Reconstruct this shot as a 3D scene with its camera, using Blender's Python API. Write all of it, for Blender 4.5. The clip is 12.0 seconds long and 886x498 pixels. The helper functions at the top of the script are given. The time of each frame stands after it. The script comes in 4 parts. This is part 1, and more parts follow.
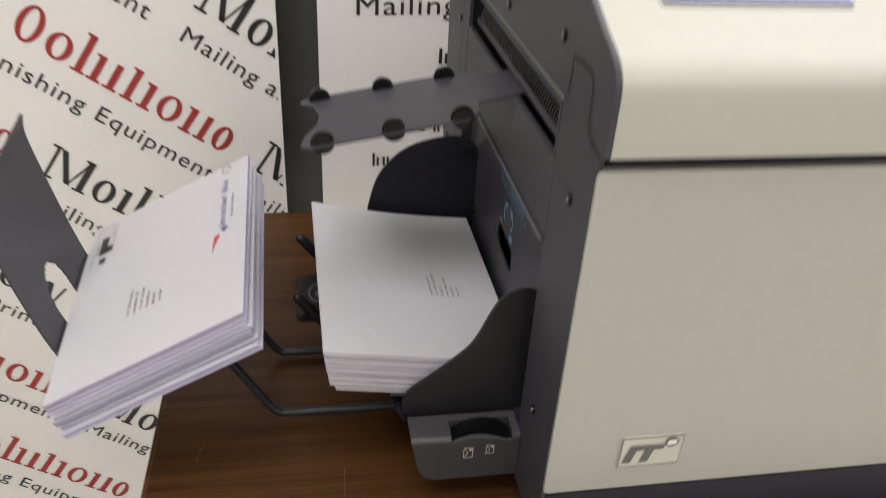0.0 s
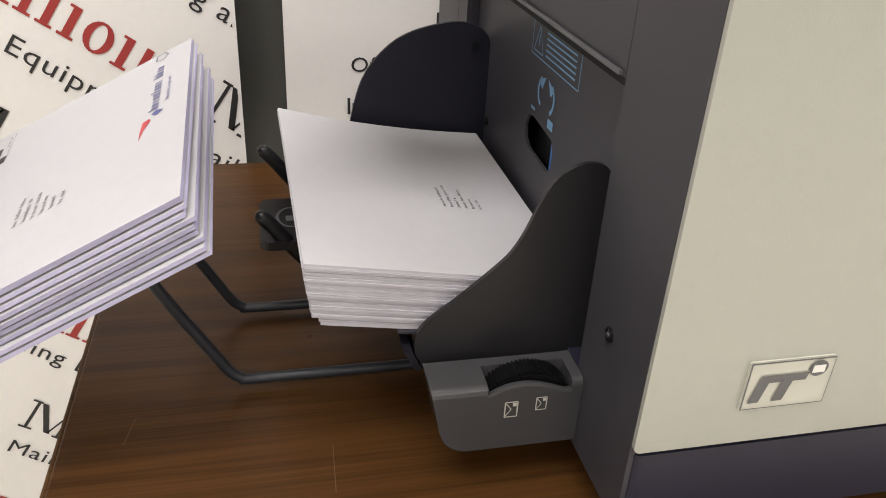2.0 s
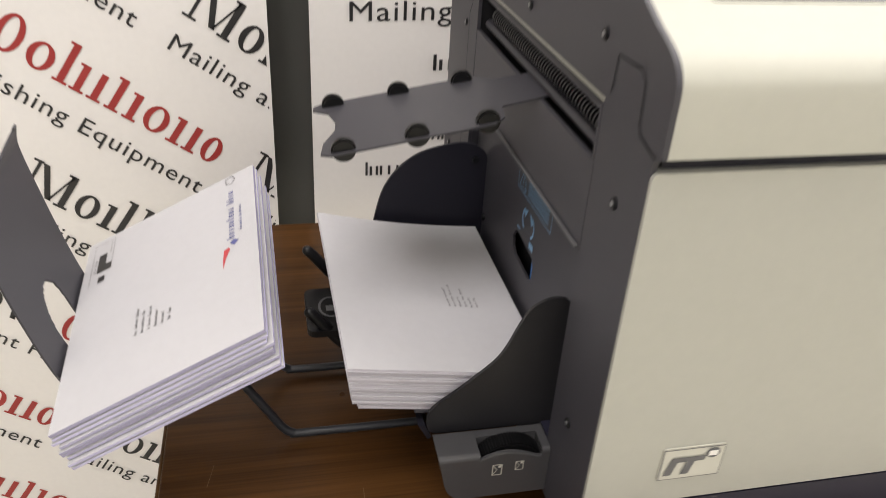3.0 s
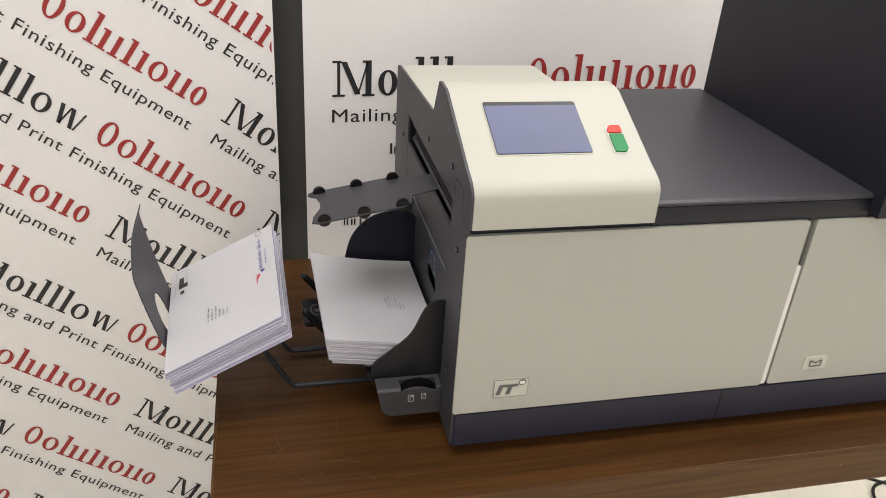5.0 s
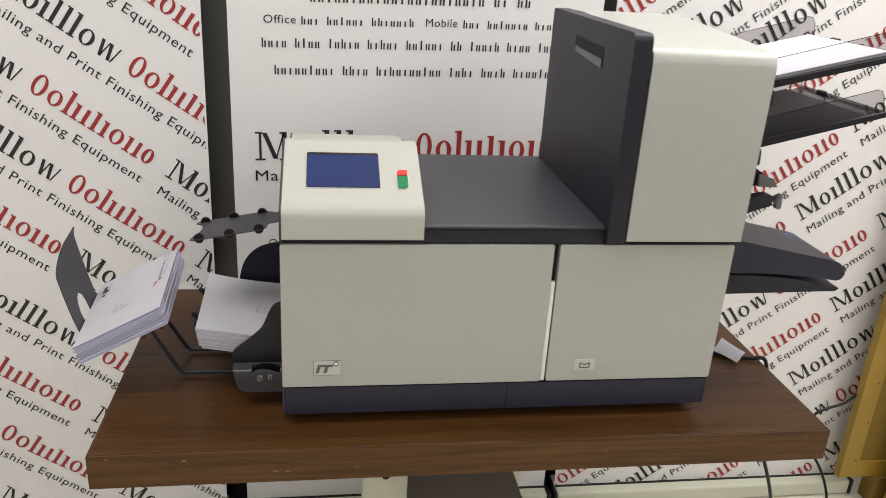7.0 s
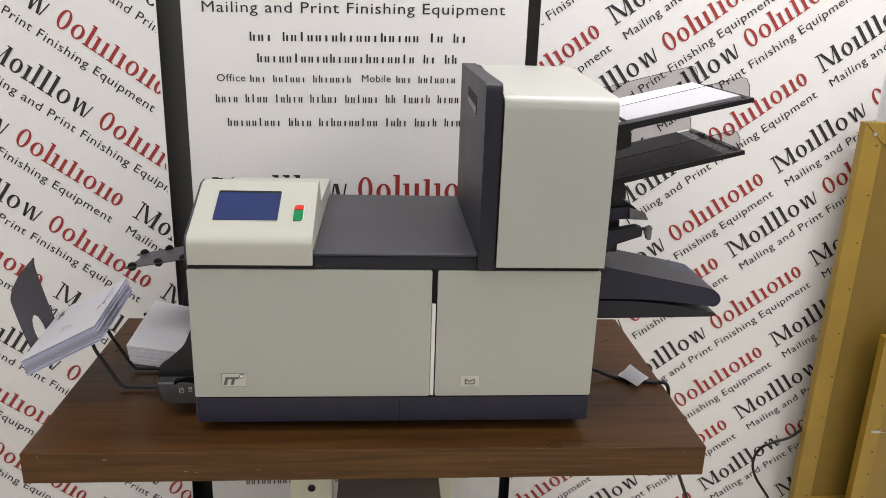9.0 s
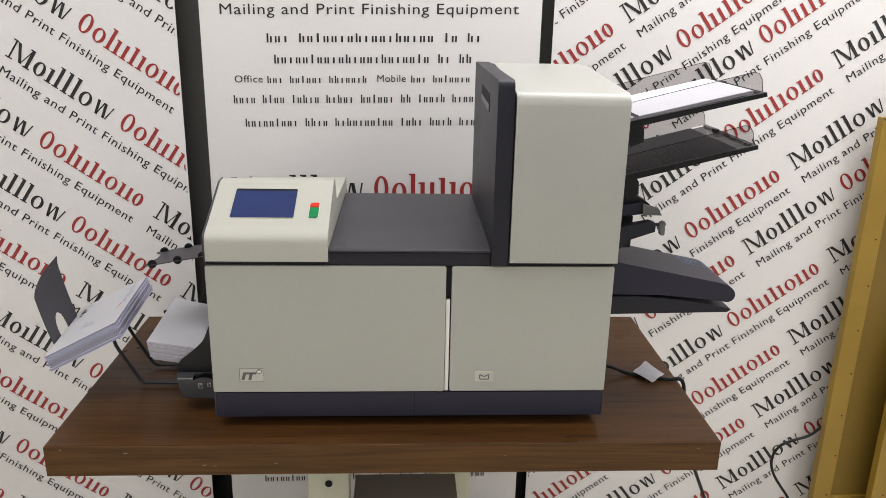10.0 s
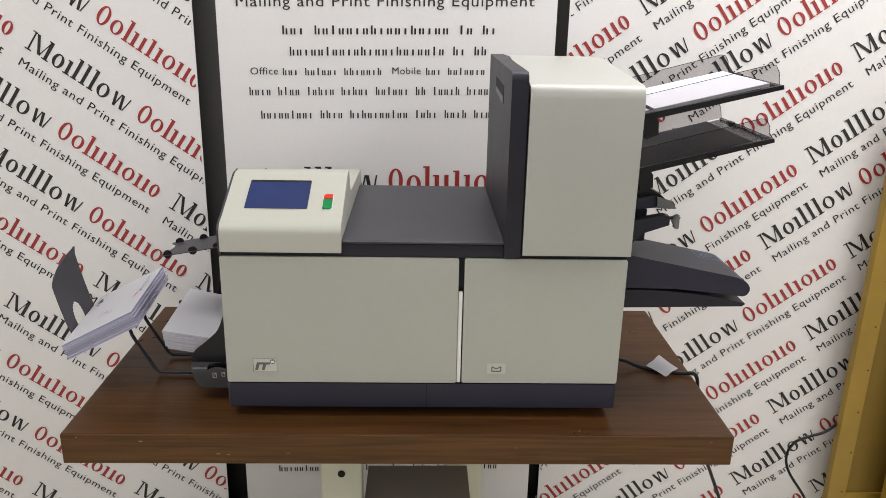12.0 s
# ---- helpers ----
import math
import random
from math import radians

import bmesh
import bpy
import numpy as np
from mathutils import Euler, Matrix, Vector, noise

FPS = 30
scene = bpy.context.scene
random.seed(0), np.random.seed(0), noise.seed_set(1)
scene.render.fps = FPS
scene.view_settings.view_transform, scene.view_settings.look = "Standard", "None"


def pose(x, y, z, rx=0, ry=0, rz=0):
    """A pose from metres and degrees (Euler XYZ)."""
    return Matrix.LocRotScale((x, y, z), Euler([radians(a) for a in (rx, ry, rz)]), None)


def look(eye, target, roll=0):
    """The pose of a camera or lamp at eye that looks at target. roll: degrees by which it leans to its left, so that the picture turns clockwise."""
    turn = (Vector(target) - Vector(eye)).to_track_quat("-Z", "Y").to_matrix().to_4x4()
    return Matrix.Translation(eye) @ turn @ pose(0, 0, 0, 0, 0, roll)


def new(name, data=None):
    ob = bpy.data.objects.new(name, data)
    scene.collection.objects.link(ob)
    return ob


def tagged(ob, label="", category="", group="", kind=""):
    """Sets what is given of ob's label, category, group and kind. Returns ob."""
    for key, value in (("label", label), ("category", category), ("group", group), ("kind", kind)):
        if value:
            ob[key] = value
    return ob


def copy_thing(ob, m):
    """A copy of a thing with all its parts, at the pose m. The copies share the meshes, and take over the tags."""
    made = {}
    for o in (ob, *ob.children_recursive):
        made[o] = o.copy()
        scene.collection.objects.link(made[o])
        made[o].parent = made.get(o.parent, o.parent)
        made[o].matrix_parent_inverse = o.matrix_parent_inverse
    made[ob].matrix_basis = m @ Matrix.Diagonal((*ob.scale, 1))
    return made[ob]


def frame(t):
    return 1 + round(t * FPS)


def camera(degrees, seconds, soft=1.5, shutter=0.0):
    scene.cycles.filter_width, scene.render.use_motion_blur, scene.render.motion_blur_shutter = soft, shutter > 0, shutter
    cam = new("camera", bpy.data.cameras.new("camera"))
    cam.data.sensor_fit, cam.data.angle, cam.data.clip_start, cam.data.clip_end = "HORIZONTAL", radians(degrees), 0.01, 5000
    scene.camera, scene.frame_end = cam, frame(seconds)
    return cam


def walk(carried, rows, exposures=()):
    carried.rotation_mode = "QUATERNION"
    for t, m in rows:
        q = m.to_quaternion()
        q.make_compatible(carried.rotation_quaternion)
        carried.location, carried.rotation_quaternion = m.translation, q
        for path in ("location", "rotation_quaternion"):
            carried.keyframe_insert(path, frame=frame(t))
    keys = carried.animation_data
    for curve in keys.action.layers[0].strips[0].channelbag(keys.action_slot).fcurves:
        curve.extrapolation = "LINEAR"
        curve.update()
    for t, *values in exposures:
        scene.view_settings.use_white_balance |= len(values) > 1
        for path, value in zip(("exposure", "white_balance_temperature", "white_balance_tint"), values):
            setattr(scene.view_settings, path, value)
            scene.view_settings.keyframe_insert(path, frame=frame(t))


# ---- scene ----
cam = camera(59.0, 12.0, soft=0.55, shutter=0.5)
PATH = [
    (0, (0.02, -0.004, 1.265), (0.338, 1.67, 0.216), 3.5),
    (0.5, (0.009, 0.052, 1.141), (0.4, 1.724, 0.116), 3.3),
    (1, (0.019, 0.094, 1.098), (0.44, 1.779, 0.107), 3.1),
    (1.5, (0.016, 0.107, 1.089), (0.442, 1.802, 0.115), 3.1),
    (2, (0.01, 0.107, 1.091), (0.423, 1.807, 0.122), 3.2),
    (2.5, (-0.006, 0.079, 1.148), (0.403, 1.76, 0.146), 3.5),
    (3, (-0.02, 0.023, 1.25), (0.386, 1.694, 0.229), 3.8),
    (3.5, (-0.015, -0.073, 1.356), (0.399, 1.59, 0.327), 3.9),
    (3.7, (-0.009, -0.12, 1.394), (0.408, 1.545, 0.367), 3.9),
    (5.5, (-0.052, -0.483, 1.491), (0.38, 1.253, 0.597), 3.8),
    (6, (0.045, -0.576, 1.503), (0.447, 1.195, 0.665), 3.9),
    (6.5, (0.161, -0.699, 1.52), (0.512, 1.109, 0.74), 3.8),
    (8.5, (0.46, -0.966, 1.555), (0.635, 0.926, 0.931), 2.2),
    (9, (0.531, -1.002, 1.557), (0.683, 0.898, 0.952), 1.9),
    (9.5, (0.536, -1.017, 1.555), (0.659, 0.887, 0.957), 1.5),
    (10, (0.541, -1.02, 1.549), (0.643, 0.886, 0.95), 1.2),
    (10.5, (0.545, -1.024, 1.546), (0.635, 0.882, 0.948), 1.0),
    (11, (0.547, -1.025, 1.548), (0.626, 0.881, 0.946), 1.0),
    (11.5, (0.548, -1.024, 1.548), (0.617, 0.88, 0.939), 1.0),
    (12, (0.547, -1.023, 1.546), (0.608, 0.879, 0.932), 1.2),
]
EXPOSURES = [(0, -0.34, 6500, 10), (0.5, -0.20, 6500, 10), (1, 0.02, 6550, 10), (2.5, 0.06, 6700, 10), (3.0, -0.08, 6700, 10), (3.6, -0.30, 6650, 10), (5.5, -0.36, 6550, 10), (6.5, -0.48, 6450, 10), (8.5, -0.63, 6320, 10), (12, -0.63, 6320, 10)]
walk(cam, [(t, look(eye, target, roll)) for t, eye, target, roll in PATH], EXPOSURES)

# ---- light and exposure ----
world = bpy.data.worlds.new("world")
scene.world = world
world.use_nodes = True
world.node_tree.nodes["Background"].inputs[0].default_value = (0.9, 0.95, 1.0, 1)
world.node_tree.nodes["Background"].inputs[1].default_value = 0.05
LIGHT_POWER = 16.8
LIGHT_COLOUR = (1.0, 0.975, 0.98)
# Unseen panels: one follows the screen's reflection, the others are placed to balance brightness.
LIGHT_PLACES = [(1.10, 0.88), (-0.35, -0.10), (1.90, 0.30), (2.40, -1.00), (-1.30, -1.95), (0.50, -2.60), (2.60, -2.60)]
CEILING = 2.55

# ---- materials ----


def mat(name, colour, rough=0.5, metal=0.0, var=0.06, scale=8.0, bump=0.0, bump_scale=400.0, spec=0.5, stretch=(1, 1, 1), coat=0.0, rand=0.0, fine=0.03, fine_scale=120.0):
    """Painted or moulded surface: broad and fine colour variation, uneven gloss and fine relief, at real size."""
    m = bpy.data.materials.new(name)
    m.use_nodes = True
    nt = m.node_tree
    b = nt.nodes["Principled BSDF"]
    tc = nt.nodes.new("ShaderNodeTexCoord")
    mp = nt.nodes.new("ShaderNodeMapping")
    mp.inputs["Scale"].default_value = stretch
    nt.links.new(tc.outputs["Object"], mp.inputs["Vector"])
    n1 = nt.nodes.new("ShaderNodeTexNoise")
    n1.inputs["Scale"].default_value, n1.inputs["Detail"].default_value = scale, 5
    n2 = nt.nodes.new("ShaderNodeTexNoise")
    n2.inputs["Scale"].default_value, n2.inputs["Detail"].default_value = fine_scale, 3
    for n in (n1, n2):
        nt.links.new(mp.outputs[0], n.inputs["Vector"])
    a = nt.nodes.new("ShaderNodeMapRange")
    a.inputs[3].default_value, a.inputs[4].default_value = 1 - var, 1 + var
    nt.links.new(n1.outputs["Fac"], a.inputs[0])
    c = nt.nodes.new("ShaderNodeMapRange")
    c.inputs[3].default_value, c.inputs[4].default_value = 1 - fine, 1 + fine
    nt.links.new(n2.outputs["Fac"], c.inputs[0])
    mul = nt.nodes.new("ShaderNodeMath")
    mul.operation = "MULTIPLY"
    nt.links.new(a.outputs[0], mul.inputs[0])
    nt.links.new(c.outputs[0], mul.inputs[1])
    last = mul.outputs[0]
    if rand:
        info = nt.nodes.new("ShaderNodeObjectInfo")
        r = nt.nodes.new("ShaderNodeMapRange")
        r.inputs[3].default_value, r.inputs[4].default_value = 1 - rand, 1 + rand * 0.3
        nt.links.new(info.outputs["Random"], r.inputs[0])
        mul2 = nt.nodes.new("ShaderNodeMath")
        mul2.operation = "MULTIPLY"
        nt.links.new(last, mul2.inputs[0])
        nt.links.new(r.outputs[0], mul2.inputs[1])
        last = mul2.outputs[0]
    vm = nt.nodes.new("ShaderNodeVectorMath")
    vm.operation = "SCALE"
    vm.inputs[0].default_value = colour
    nt.links.new(last, vm.inputs["Scale"])
    nt.links.new(vm.outputs[0], b.inputs["Base Color"])
    rr = nt.nodes.new("ShaderNodeMapRange")
    rr.inputs[3].default_value, rr.inputs[4].default_value = max(0.0, rough - 0.06), min(1.0, rough + 0.06)
    nt.links.new(n1.outputs["Fac"], rr.inputs[0])
    nt.links.new(rr.outputs[0], b.inputs["Roughness"])
    b.inputs["Metallic"].default_value = metal
    b.inputs["Specular IOR Level"].default_value = spec
    b.inputs["Coat Weight"].default_value = coat
    if bump:
        n3 = nt.nodes.new("ShaderNodeTexNoise")
        n3.inputs["Scale"].default_value, n3.inputs["Detail"].default_value = bump_scale, 2
        nt.links.new(mp.outputs[0], n3.inputs["Vector"])
        bp = nt.nodes.new("ShaderNodeBump")
        bp.inputs["Strength"].default_value, bp.inputs["Distance"].default_value = bump, 0.001
        nt.links.new(n3.outputs["Fac"], bp.inputs["Height"])
        nt.links.new(bp.outputs[0], b.inputs["Normal"])
    return m


def wood_mat(name, dark, light, rough, grain=(1.4, 34, 34)):
    """Wood-print laminate: long streaks along x with pores and small scuffs."""
    m = bpy.data.materials.new(name)
    m.use_nodes = True
    nt = m.node_tree
    b = nt.nodes["Principled BSDF"]
    tc = nt.nodes.new("ShaderNodeTexCoord")
    mp = nt.nodes.new("ShaderNodeMapping")
    mp.inputs["Scale"].default_value = grain
    nt.links.new(tc.outputs["Object"], mp.inputs["Vector"])
    n1 = nt.nodes.new("ShaderNodeTexNoise")
    n1.inputs["Scale"].default_value, n1.inputs["Detail"].default_value, n1.inputs["Distortion"].default_value = 1.6, 8, 0.9
    nt.links.new(mp.outputs[0], n1.inputs["Vector"])
    mp2 = nt.nodes.new("ShaderNodeMapping")
    mp2.inputs["Scale"].default_value = (grain[0] * 5, grain[1] * 14, grain[2] * 14)
    nt.links.new(tc.outputs["Object"], mp2.inputs["Vector"])
    n2 = nt.nodes.new("ShaderNodeTexNoise")
    n2.inputs["Scale"].default_value, n2.inputs["Detail"].default_value = 1.0, 3
    nt.links.new(mp2.outputs[0], n2.inputs["Vector"])
    mix = nt.nodes.new("ShaderNodeMath")
    mix.operation = "MULTIPLY_ADD"
    mix.inputs[1].default_value = 0.32
    nt.links.new(n2.outputs["Fac"], mix.inputs[0])
    sc = nt.nodes.new("ShaderNodeMath")
    sc.operation = "MULTIPLY"
    sc.inputs[1].default_value = 0.6
    nt.links.new(n1.outputs["Fac"], sc.inputs[0])
    nt.links.new(sc.outputs[0], mix.inputs[2])
    ramp = nt.nodes.new("ShaderNodeValToRGB")
    ramp.color_ramp.elements[0].position, ramp.color_ramp.elements[0].color = 0.32, (*dark, 1)
    ramp.color_ramp.elements[1].position, ramp.color_ramp.elements[1].color = 0.60, (*light, 1)
    nt.links.new(mix.outputs[0], ramp.inputs[0])
    nt.links.new(ramp.outputs[0], b.inputs["Base Color"])
    b.inputs["Specular IOR Level"].default_value = 0.2
    n3 = nt.nodes.new("ShaderNodeTexNoise")
    n3.inputs["Scale"].default_value, n3.inputs["Detail"].default_value = 9, 4
    nt.links.new(tc.outputs["Object"], n3.inputs["Vector"])
    rr = nt.nodes.new("ShaderNodeMapRange")
    rr.inputs[3].default_value, rr.inputs[4].default_value = rough - 0.1, rough + 0.12
    nt.links.new(n3.outputs["Fac"], rr.inputs[0])
    nt.links.new(rr.outputs[0], b.inputs["Roughness"])
    bp = nt.nodes.new("ShaderNodeBump")
    bp.inputs["Strength"].default_value, bp.inputs["Distance"].default_value = 0.12, 0.001
    nt.links.new(n2.outputs["Fac"], bp.inputs["Height"])
    nt.links.new(bp.outputs[0], b.inputs["Normal"])
    return m


def clear_mat(name, tint, rough=0.05, clear=0.75):
    """Thin smoked plastic: mostly lets light straight through, with a gloss on top."""
    m = bpy.data.materials.new(name)
    m.use_nodes = True
    nt = m.node_tree
    out = nt.nodes["Material Output"]
    b = nt.nodes["Principled BSDF"]
    b.inputs["Base Color"].default_value = (*[t * 0.12 for t in tint], 1)
    b.inputs["Roughness"].default_value = rough
    tr = nt.nodes.new("ShaderNodeBsdfTransparent")
    tr.inputs[0].default_value = (*tint, 1)
    mx = nt.nodes.new("ShaderNodeMixShader")
    mx.inputs[0].default_value = 1 - clear
    nt.links.new(tr.outputs[0], mx.inputs[1])
    nt.links.new(b.outputs[0], mx.inputs[2])
    nt.links.new(mx.outputs[0], out.inputs[0])
    return m


def glow_mat(name, colour, strength, rough=0.15, base=(0.02, 0.02, 0.03), spotty=False):
    m = bpy.data.materials.new(name)
    m.use_nodes = True
    nt = m.node_tree
    b = nt.nodes["Principled BSDF"]
    b.inputs["Base Color"].default_value = (*base, 1)
    b.inputs["Roughness"].default_value = rough
    b.inputs["Emission Color"].default_value = (*colour, 1)
    b.inputs["Emission Strength"].default_value = strength
    if spotty:
        b.inputs["IOR"].default_value = 1.35
        tc = nt.nodes.new("ShaderNodeTexCoord")
        n = nt.nodes.new("ShaderNodeTexNoise")
        n.inputs["Scale"].default_value = 14
        nt.links.new(tc.outputs["Object"], n.inputs["Vector"])
        r = nt.nodes.new("ShaderNodeMapRange")
        r.inputs[3].default_value, r.inputs[4].default_value = strength * 0.75, strength * 1.25
        nt.links.new(n.outputs["Fac"], r.inputs[0])
        nt.links.new(r.outputs[0], b.inputs["Emission Strength"])
    return m


CREAM = mat("cream_plastic", (0.445, 0.440, 0.380), 0.50, spec=0.30, var=0.03, scale=5, bump=0.08, bump_scale=900)
PANEL = mat("silvery_cream_paint", (0.425, 0.425, 0.381), 0.40, metal=0.20, spec=0.4, var=0.03, scale=5, bump=0.08, bump_scale=900)
CREAM_EDGE = mat("pale_strip", (0.80, 0.78, 0.74), 0.45, var=0.03)
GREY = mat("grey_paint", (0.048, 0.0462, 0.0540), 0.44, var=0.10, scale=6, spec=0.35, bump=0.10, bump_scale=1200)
GUIDE = mat("guide_steel", (0.017, 0.0165, 0.0185), 0.36, var=0.08, scale=8, spec=0.35, bump=0.06, bump_scale=1200)
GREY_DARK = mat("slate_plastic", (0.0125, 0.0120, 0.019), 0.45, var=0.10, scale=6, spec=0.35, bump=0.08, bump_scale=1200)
NAVY = mat("navy_plastic", (0.0205, 0.0200, 0.035), 0.42, var=0.08, scale=6, spec=0.35, bump=0.08, bump_scale=1200)
BLACK = mat("black_plastic", (0.006, 0.006, 0.007), 0.38, spec=0.35, var=0.15, scale=20)
RUBBER = mat("black_rubber", (0.004, 0.004, 0.0045), 0.35, spec=0.35, var=0.15, scale=30)
WHEEL = mat("wheel_rubber", (0.004, 0.004, 0.0045), 0.6, spec=0.12, var=0.1)
BLOCK_GREY = mat("moulded_grey", (0.058, 0.057, 0.060), 0.24, var=0.10, scale=20, bump=0.05, bump_scale=1200)
# Near-black for joints, and for openings whose inner shade is put into the colour.
HOLE = mat("joint_and_recess_shade", (0.006, 0.006, 0.007), 0.8, var=0.1)
STEEL = mat("bright_steel", (0.5, 0.5, 0.5), 0.3, metal=1.0, var=0.1, scale=30)
ALU = mat("satin_aluminium", (0.62, 0.62, 0.62), 0.38, metal=1.0, var=0.06, scale=12, stretch=(0.3, 8, 8))
WIRE = mat("grey_wire", (0.028, 0.030, 0.036), 0.42, var=0.1, scale=30)
PAPER = mat("white_paper", (0.565, 0.557, 0.578), 0.75, var=0.02, scale=14, bump=0.10, bump_scale=700, spec=0.25, rand=0.05)
COPY_PAPER = mat("bright_copy_paper", (0.84, 0.84, 0.87), 0.8, var=0.02, scale=14, spec=0.2)
# Lilac edges: the bluish shade between stacked envelopes is put into their colour.
SHADED_EDGE = mat("shaded_paper_edges", (0.50, 0.475, 0.66), 0.85, var=0.10, scale=40, spec=0.2, rand=0.25, stretch=(1, 1, 6))
FEED_EDGE = mat("trimmed_paper_edges", (0.55, 0.525, 0.58), 0.85, var=0.10, scale=60, spec=0.2, rand=0.20, stretch=(1, 1, 6))
BANNER = mat("banner_print", (0.80, 0.775, 0.755), 0.48, var=0.025, scale=2.2, bump=0.05, bump_scale=500)
INK = mat("black_ink", (0.020, 0.019, 0.020), 0.5, var=0.08)
RED_INK = mat("red_ink", (0.33, 0.028, 0.026), 0.5, var=0.06)
GREY_INK = mat("grey_ink", (0.055, 0.054, 0.056), 0.55, var=0.1)
BLUE_INK = mat("pale_blue_ink", (0.16, 0.33, 0.52), 0.5, var=0.1)
NAVY_INK = mat("navy_ink", (0.09, 0.10, 0.28), 0.5, var=0.1)
RED_PRINT = mat("red_print", (0.5, 0.05, 0.06), 0.5, var=0.1)
BADGE = mat("badge_plate", (0.54, 0.53, 0.46), 0.32, var=0.03)
BADGE_GREY = mat("badge_grey", (0.10, 0.10, 0.105), 0.35, var=0.05)
RED_BTN = mat("red_button", (0.62, 0.035, 0.02), 0.4, spec=0.2, var=0.04)
GREEN_BTN = mat("green_button", (0.006, 0.19, 0.055), 0.4, spec=0.2, var=0.04)
BLUE_PART = mat("blue_lever", (0.02, 0.13, 0.40), 0.4, var=0.05)
SMOKE = clear_mat("smoked_acrylic", (0.80, 0.79, 0.795), 0.06, 0.95)
SMOKE_DEEP = clear_mat("deep_smoked_acrylic", (0.55, 0.545, 0.56), 0.10, 0.80)
KNOB_GREY = mat("mid_grey_plastic", (0.13, 0.128, 0.125), 0.5, var=0.06)
SCREEN = glow_mat("blue_screen", (0.018, 0.055, 0.26), 0.70, 0.12, spotty=True)
LAMP = glow_mat("lamp_diffuser", LIGHT_COLOUR, 2.6, 0.5, (0.8, 0.8, 0.8))
WOOD = wood_mat("walnut_laminate", (0.043, 0.0182, 0.0058), (0.097, 0.0420, 0.0123), 0.31)
WOOD_EDGE = wood_mat("walnut_edging", (0.056, 0.0260, 0.0085), (0.118, 0.0560, 0.0175), 0.5, (2.0, 14, 60))
SCUFF = mat("worn_edge", (0.23, 0.17, 0.115), 0.8, var=0.2, scale=80)
SCRATCH = mat("fine_scratch", (0.15, 0.09, 0.05), 0.7, var=0.3, scale=60)
FRAME_TAPE = mat("brown_gummed_tape", (0.30, 0.185, 0.020), 0.42, var=0.22, scale=9, bump=0.2, bump_scale=120)
HARDBOARD = mat("hardboard_back", (0.195, 0.118, 0.013), 0.6, var=0.16, scale=7, bump=0.15, bump_scale=500)
FRAME_PALE = mat("pale_board_back", (0.25, 0.16, 0.03), 0.6, var=0.12, scale=8)
POST = mat("cream_metal", (0.58, 0.58, 0.45), 0.5, var=0.06, scale=10)
SHELF = mat("taupe_laminate", (0.20, 0.17, 0.14), 0.5, var=0.1, scale=6)
FLOORING = mat("cream_vinyl", (0.76, 0.72, 0.60), 0.35, var=0.08, scale=3, fine=0.08, fine_scale=60, bump=0.05)
WALL = mat("white_wall", (0.72, 0.72, 0.72), 0.85, var=0.03, scale=2, bump=0.1, bump_scale=200)
FAR_WALL = mat("dimming_grey_wall", (0.20, 0.20, 0.20), 0.8, var=0.05, scale=2, bump=0.1, bump_scale=200)
TRAY_DARK = mat("dark_slate_sheet", (0.009, 0.009, 0.015), 0.42, var=0.08, scale=6, spec=0.22)
GREY_WALL = mat("grey_panel", (0.105, 0.103, 0.094), 0.7, var=0.06, scale=3, bump=0.1, bump_scale=600)
CEIL = mat("ceiling_tile", (0.78, 0.78, 0.76), 0.9, var=0.03, bump=0.2, bump_scale=90)

# ---- builders ----
ORIGIN = {}


def thing(name, at, label, category, group="", kind=""):
    ob = new(name)
    ob.location = at
    ob.empty_display_size = 0.05
    ORIGIN[ob] = Vector(at)
    return tagged(ob, label, category, group, kind)


def part(name, bm, material, parent=None, label="", smooth=False):
    """Links a bmesh, given in world places, as one mesh object under a thing or part."""
    base = ORIGIN[parent] if parent else Vector((0, 0, 0))
    if parent:
        bmesh.ops.translate(bm, verts=bm.verts, vec=-base)
    bmesh.ops.recalc_face_normals(bm, faces=bm.faces)
    me = bpy.data.meshes.new(name)
    bm.to_mesh(me)
    bm.free()
    for x in (material if isinstance(material, (list, tuple)) else [material]):
        me.materials.append(x)
    if smooth:
        for p in me.polygons:
            p.use_smooth = True
        me.set_sharp_from_angle(angle=radians(38))
    ob = new(name, me)
    ORIGIN[ob] = base
    if parent:
        ob.parent = parent
    return tagged(ob, label)


def setting(name, bm, material, label, category=""):
    ob = part(name, bm, material)
    return tagged(ob, label, category or name.split("_")[0], "", "structure")


def box(x0, x1, y0, y1, z0, z1, r=0.0, seg=2, bm=None):
    b = bmesh.new()
    bmesh.ops.create_cube(b, size=1)
    for v in b.verts:
        v.co = Vector((x0 + (v.co.x + 0.5) * (x1 - x0), y0 + (v.co.y + 0.5) * (y1 - y0), z0 + (v.co.z + 0.5) * (z1 - z0)))
    if r:
        bmesh.ops.bevel(b, geom=b.edges[:], offset=r, segments=seg, affect="EDGES", profile=0.5)
    return join(bm, b) if bm else b


def join(bm, other):
    me = bpy.data.meshes.new("tmp")
    other.to_mesh(me)
    other.free()
    bm.from_mesh(me)
    bpy.data.meshes.remove(me)
    return bm


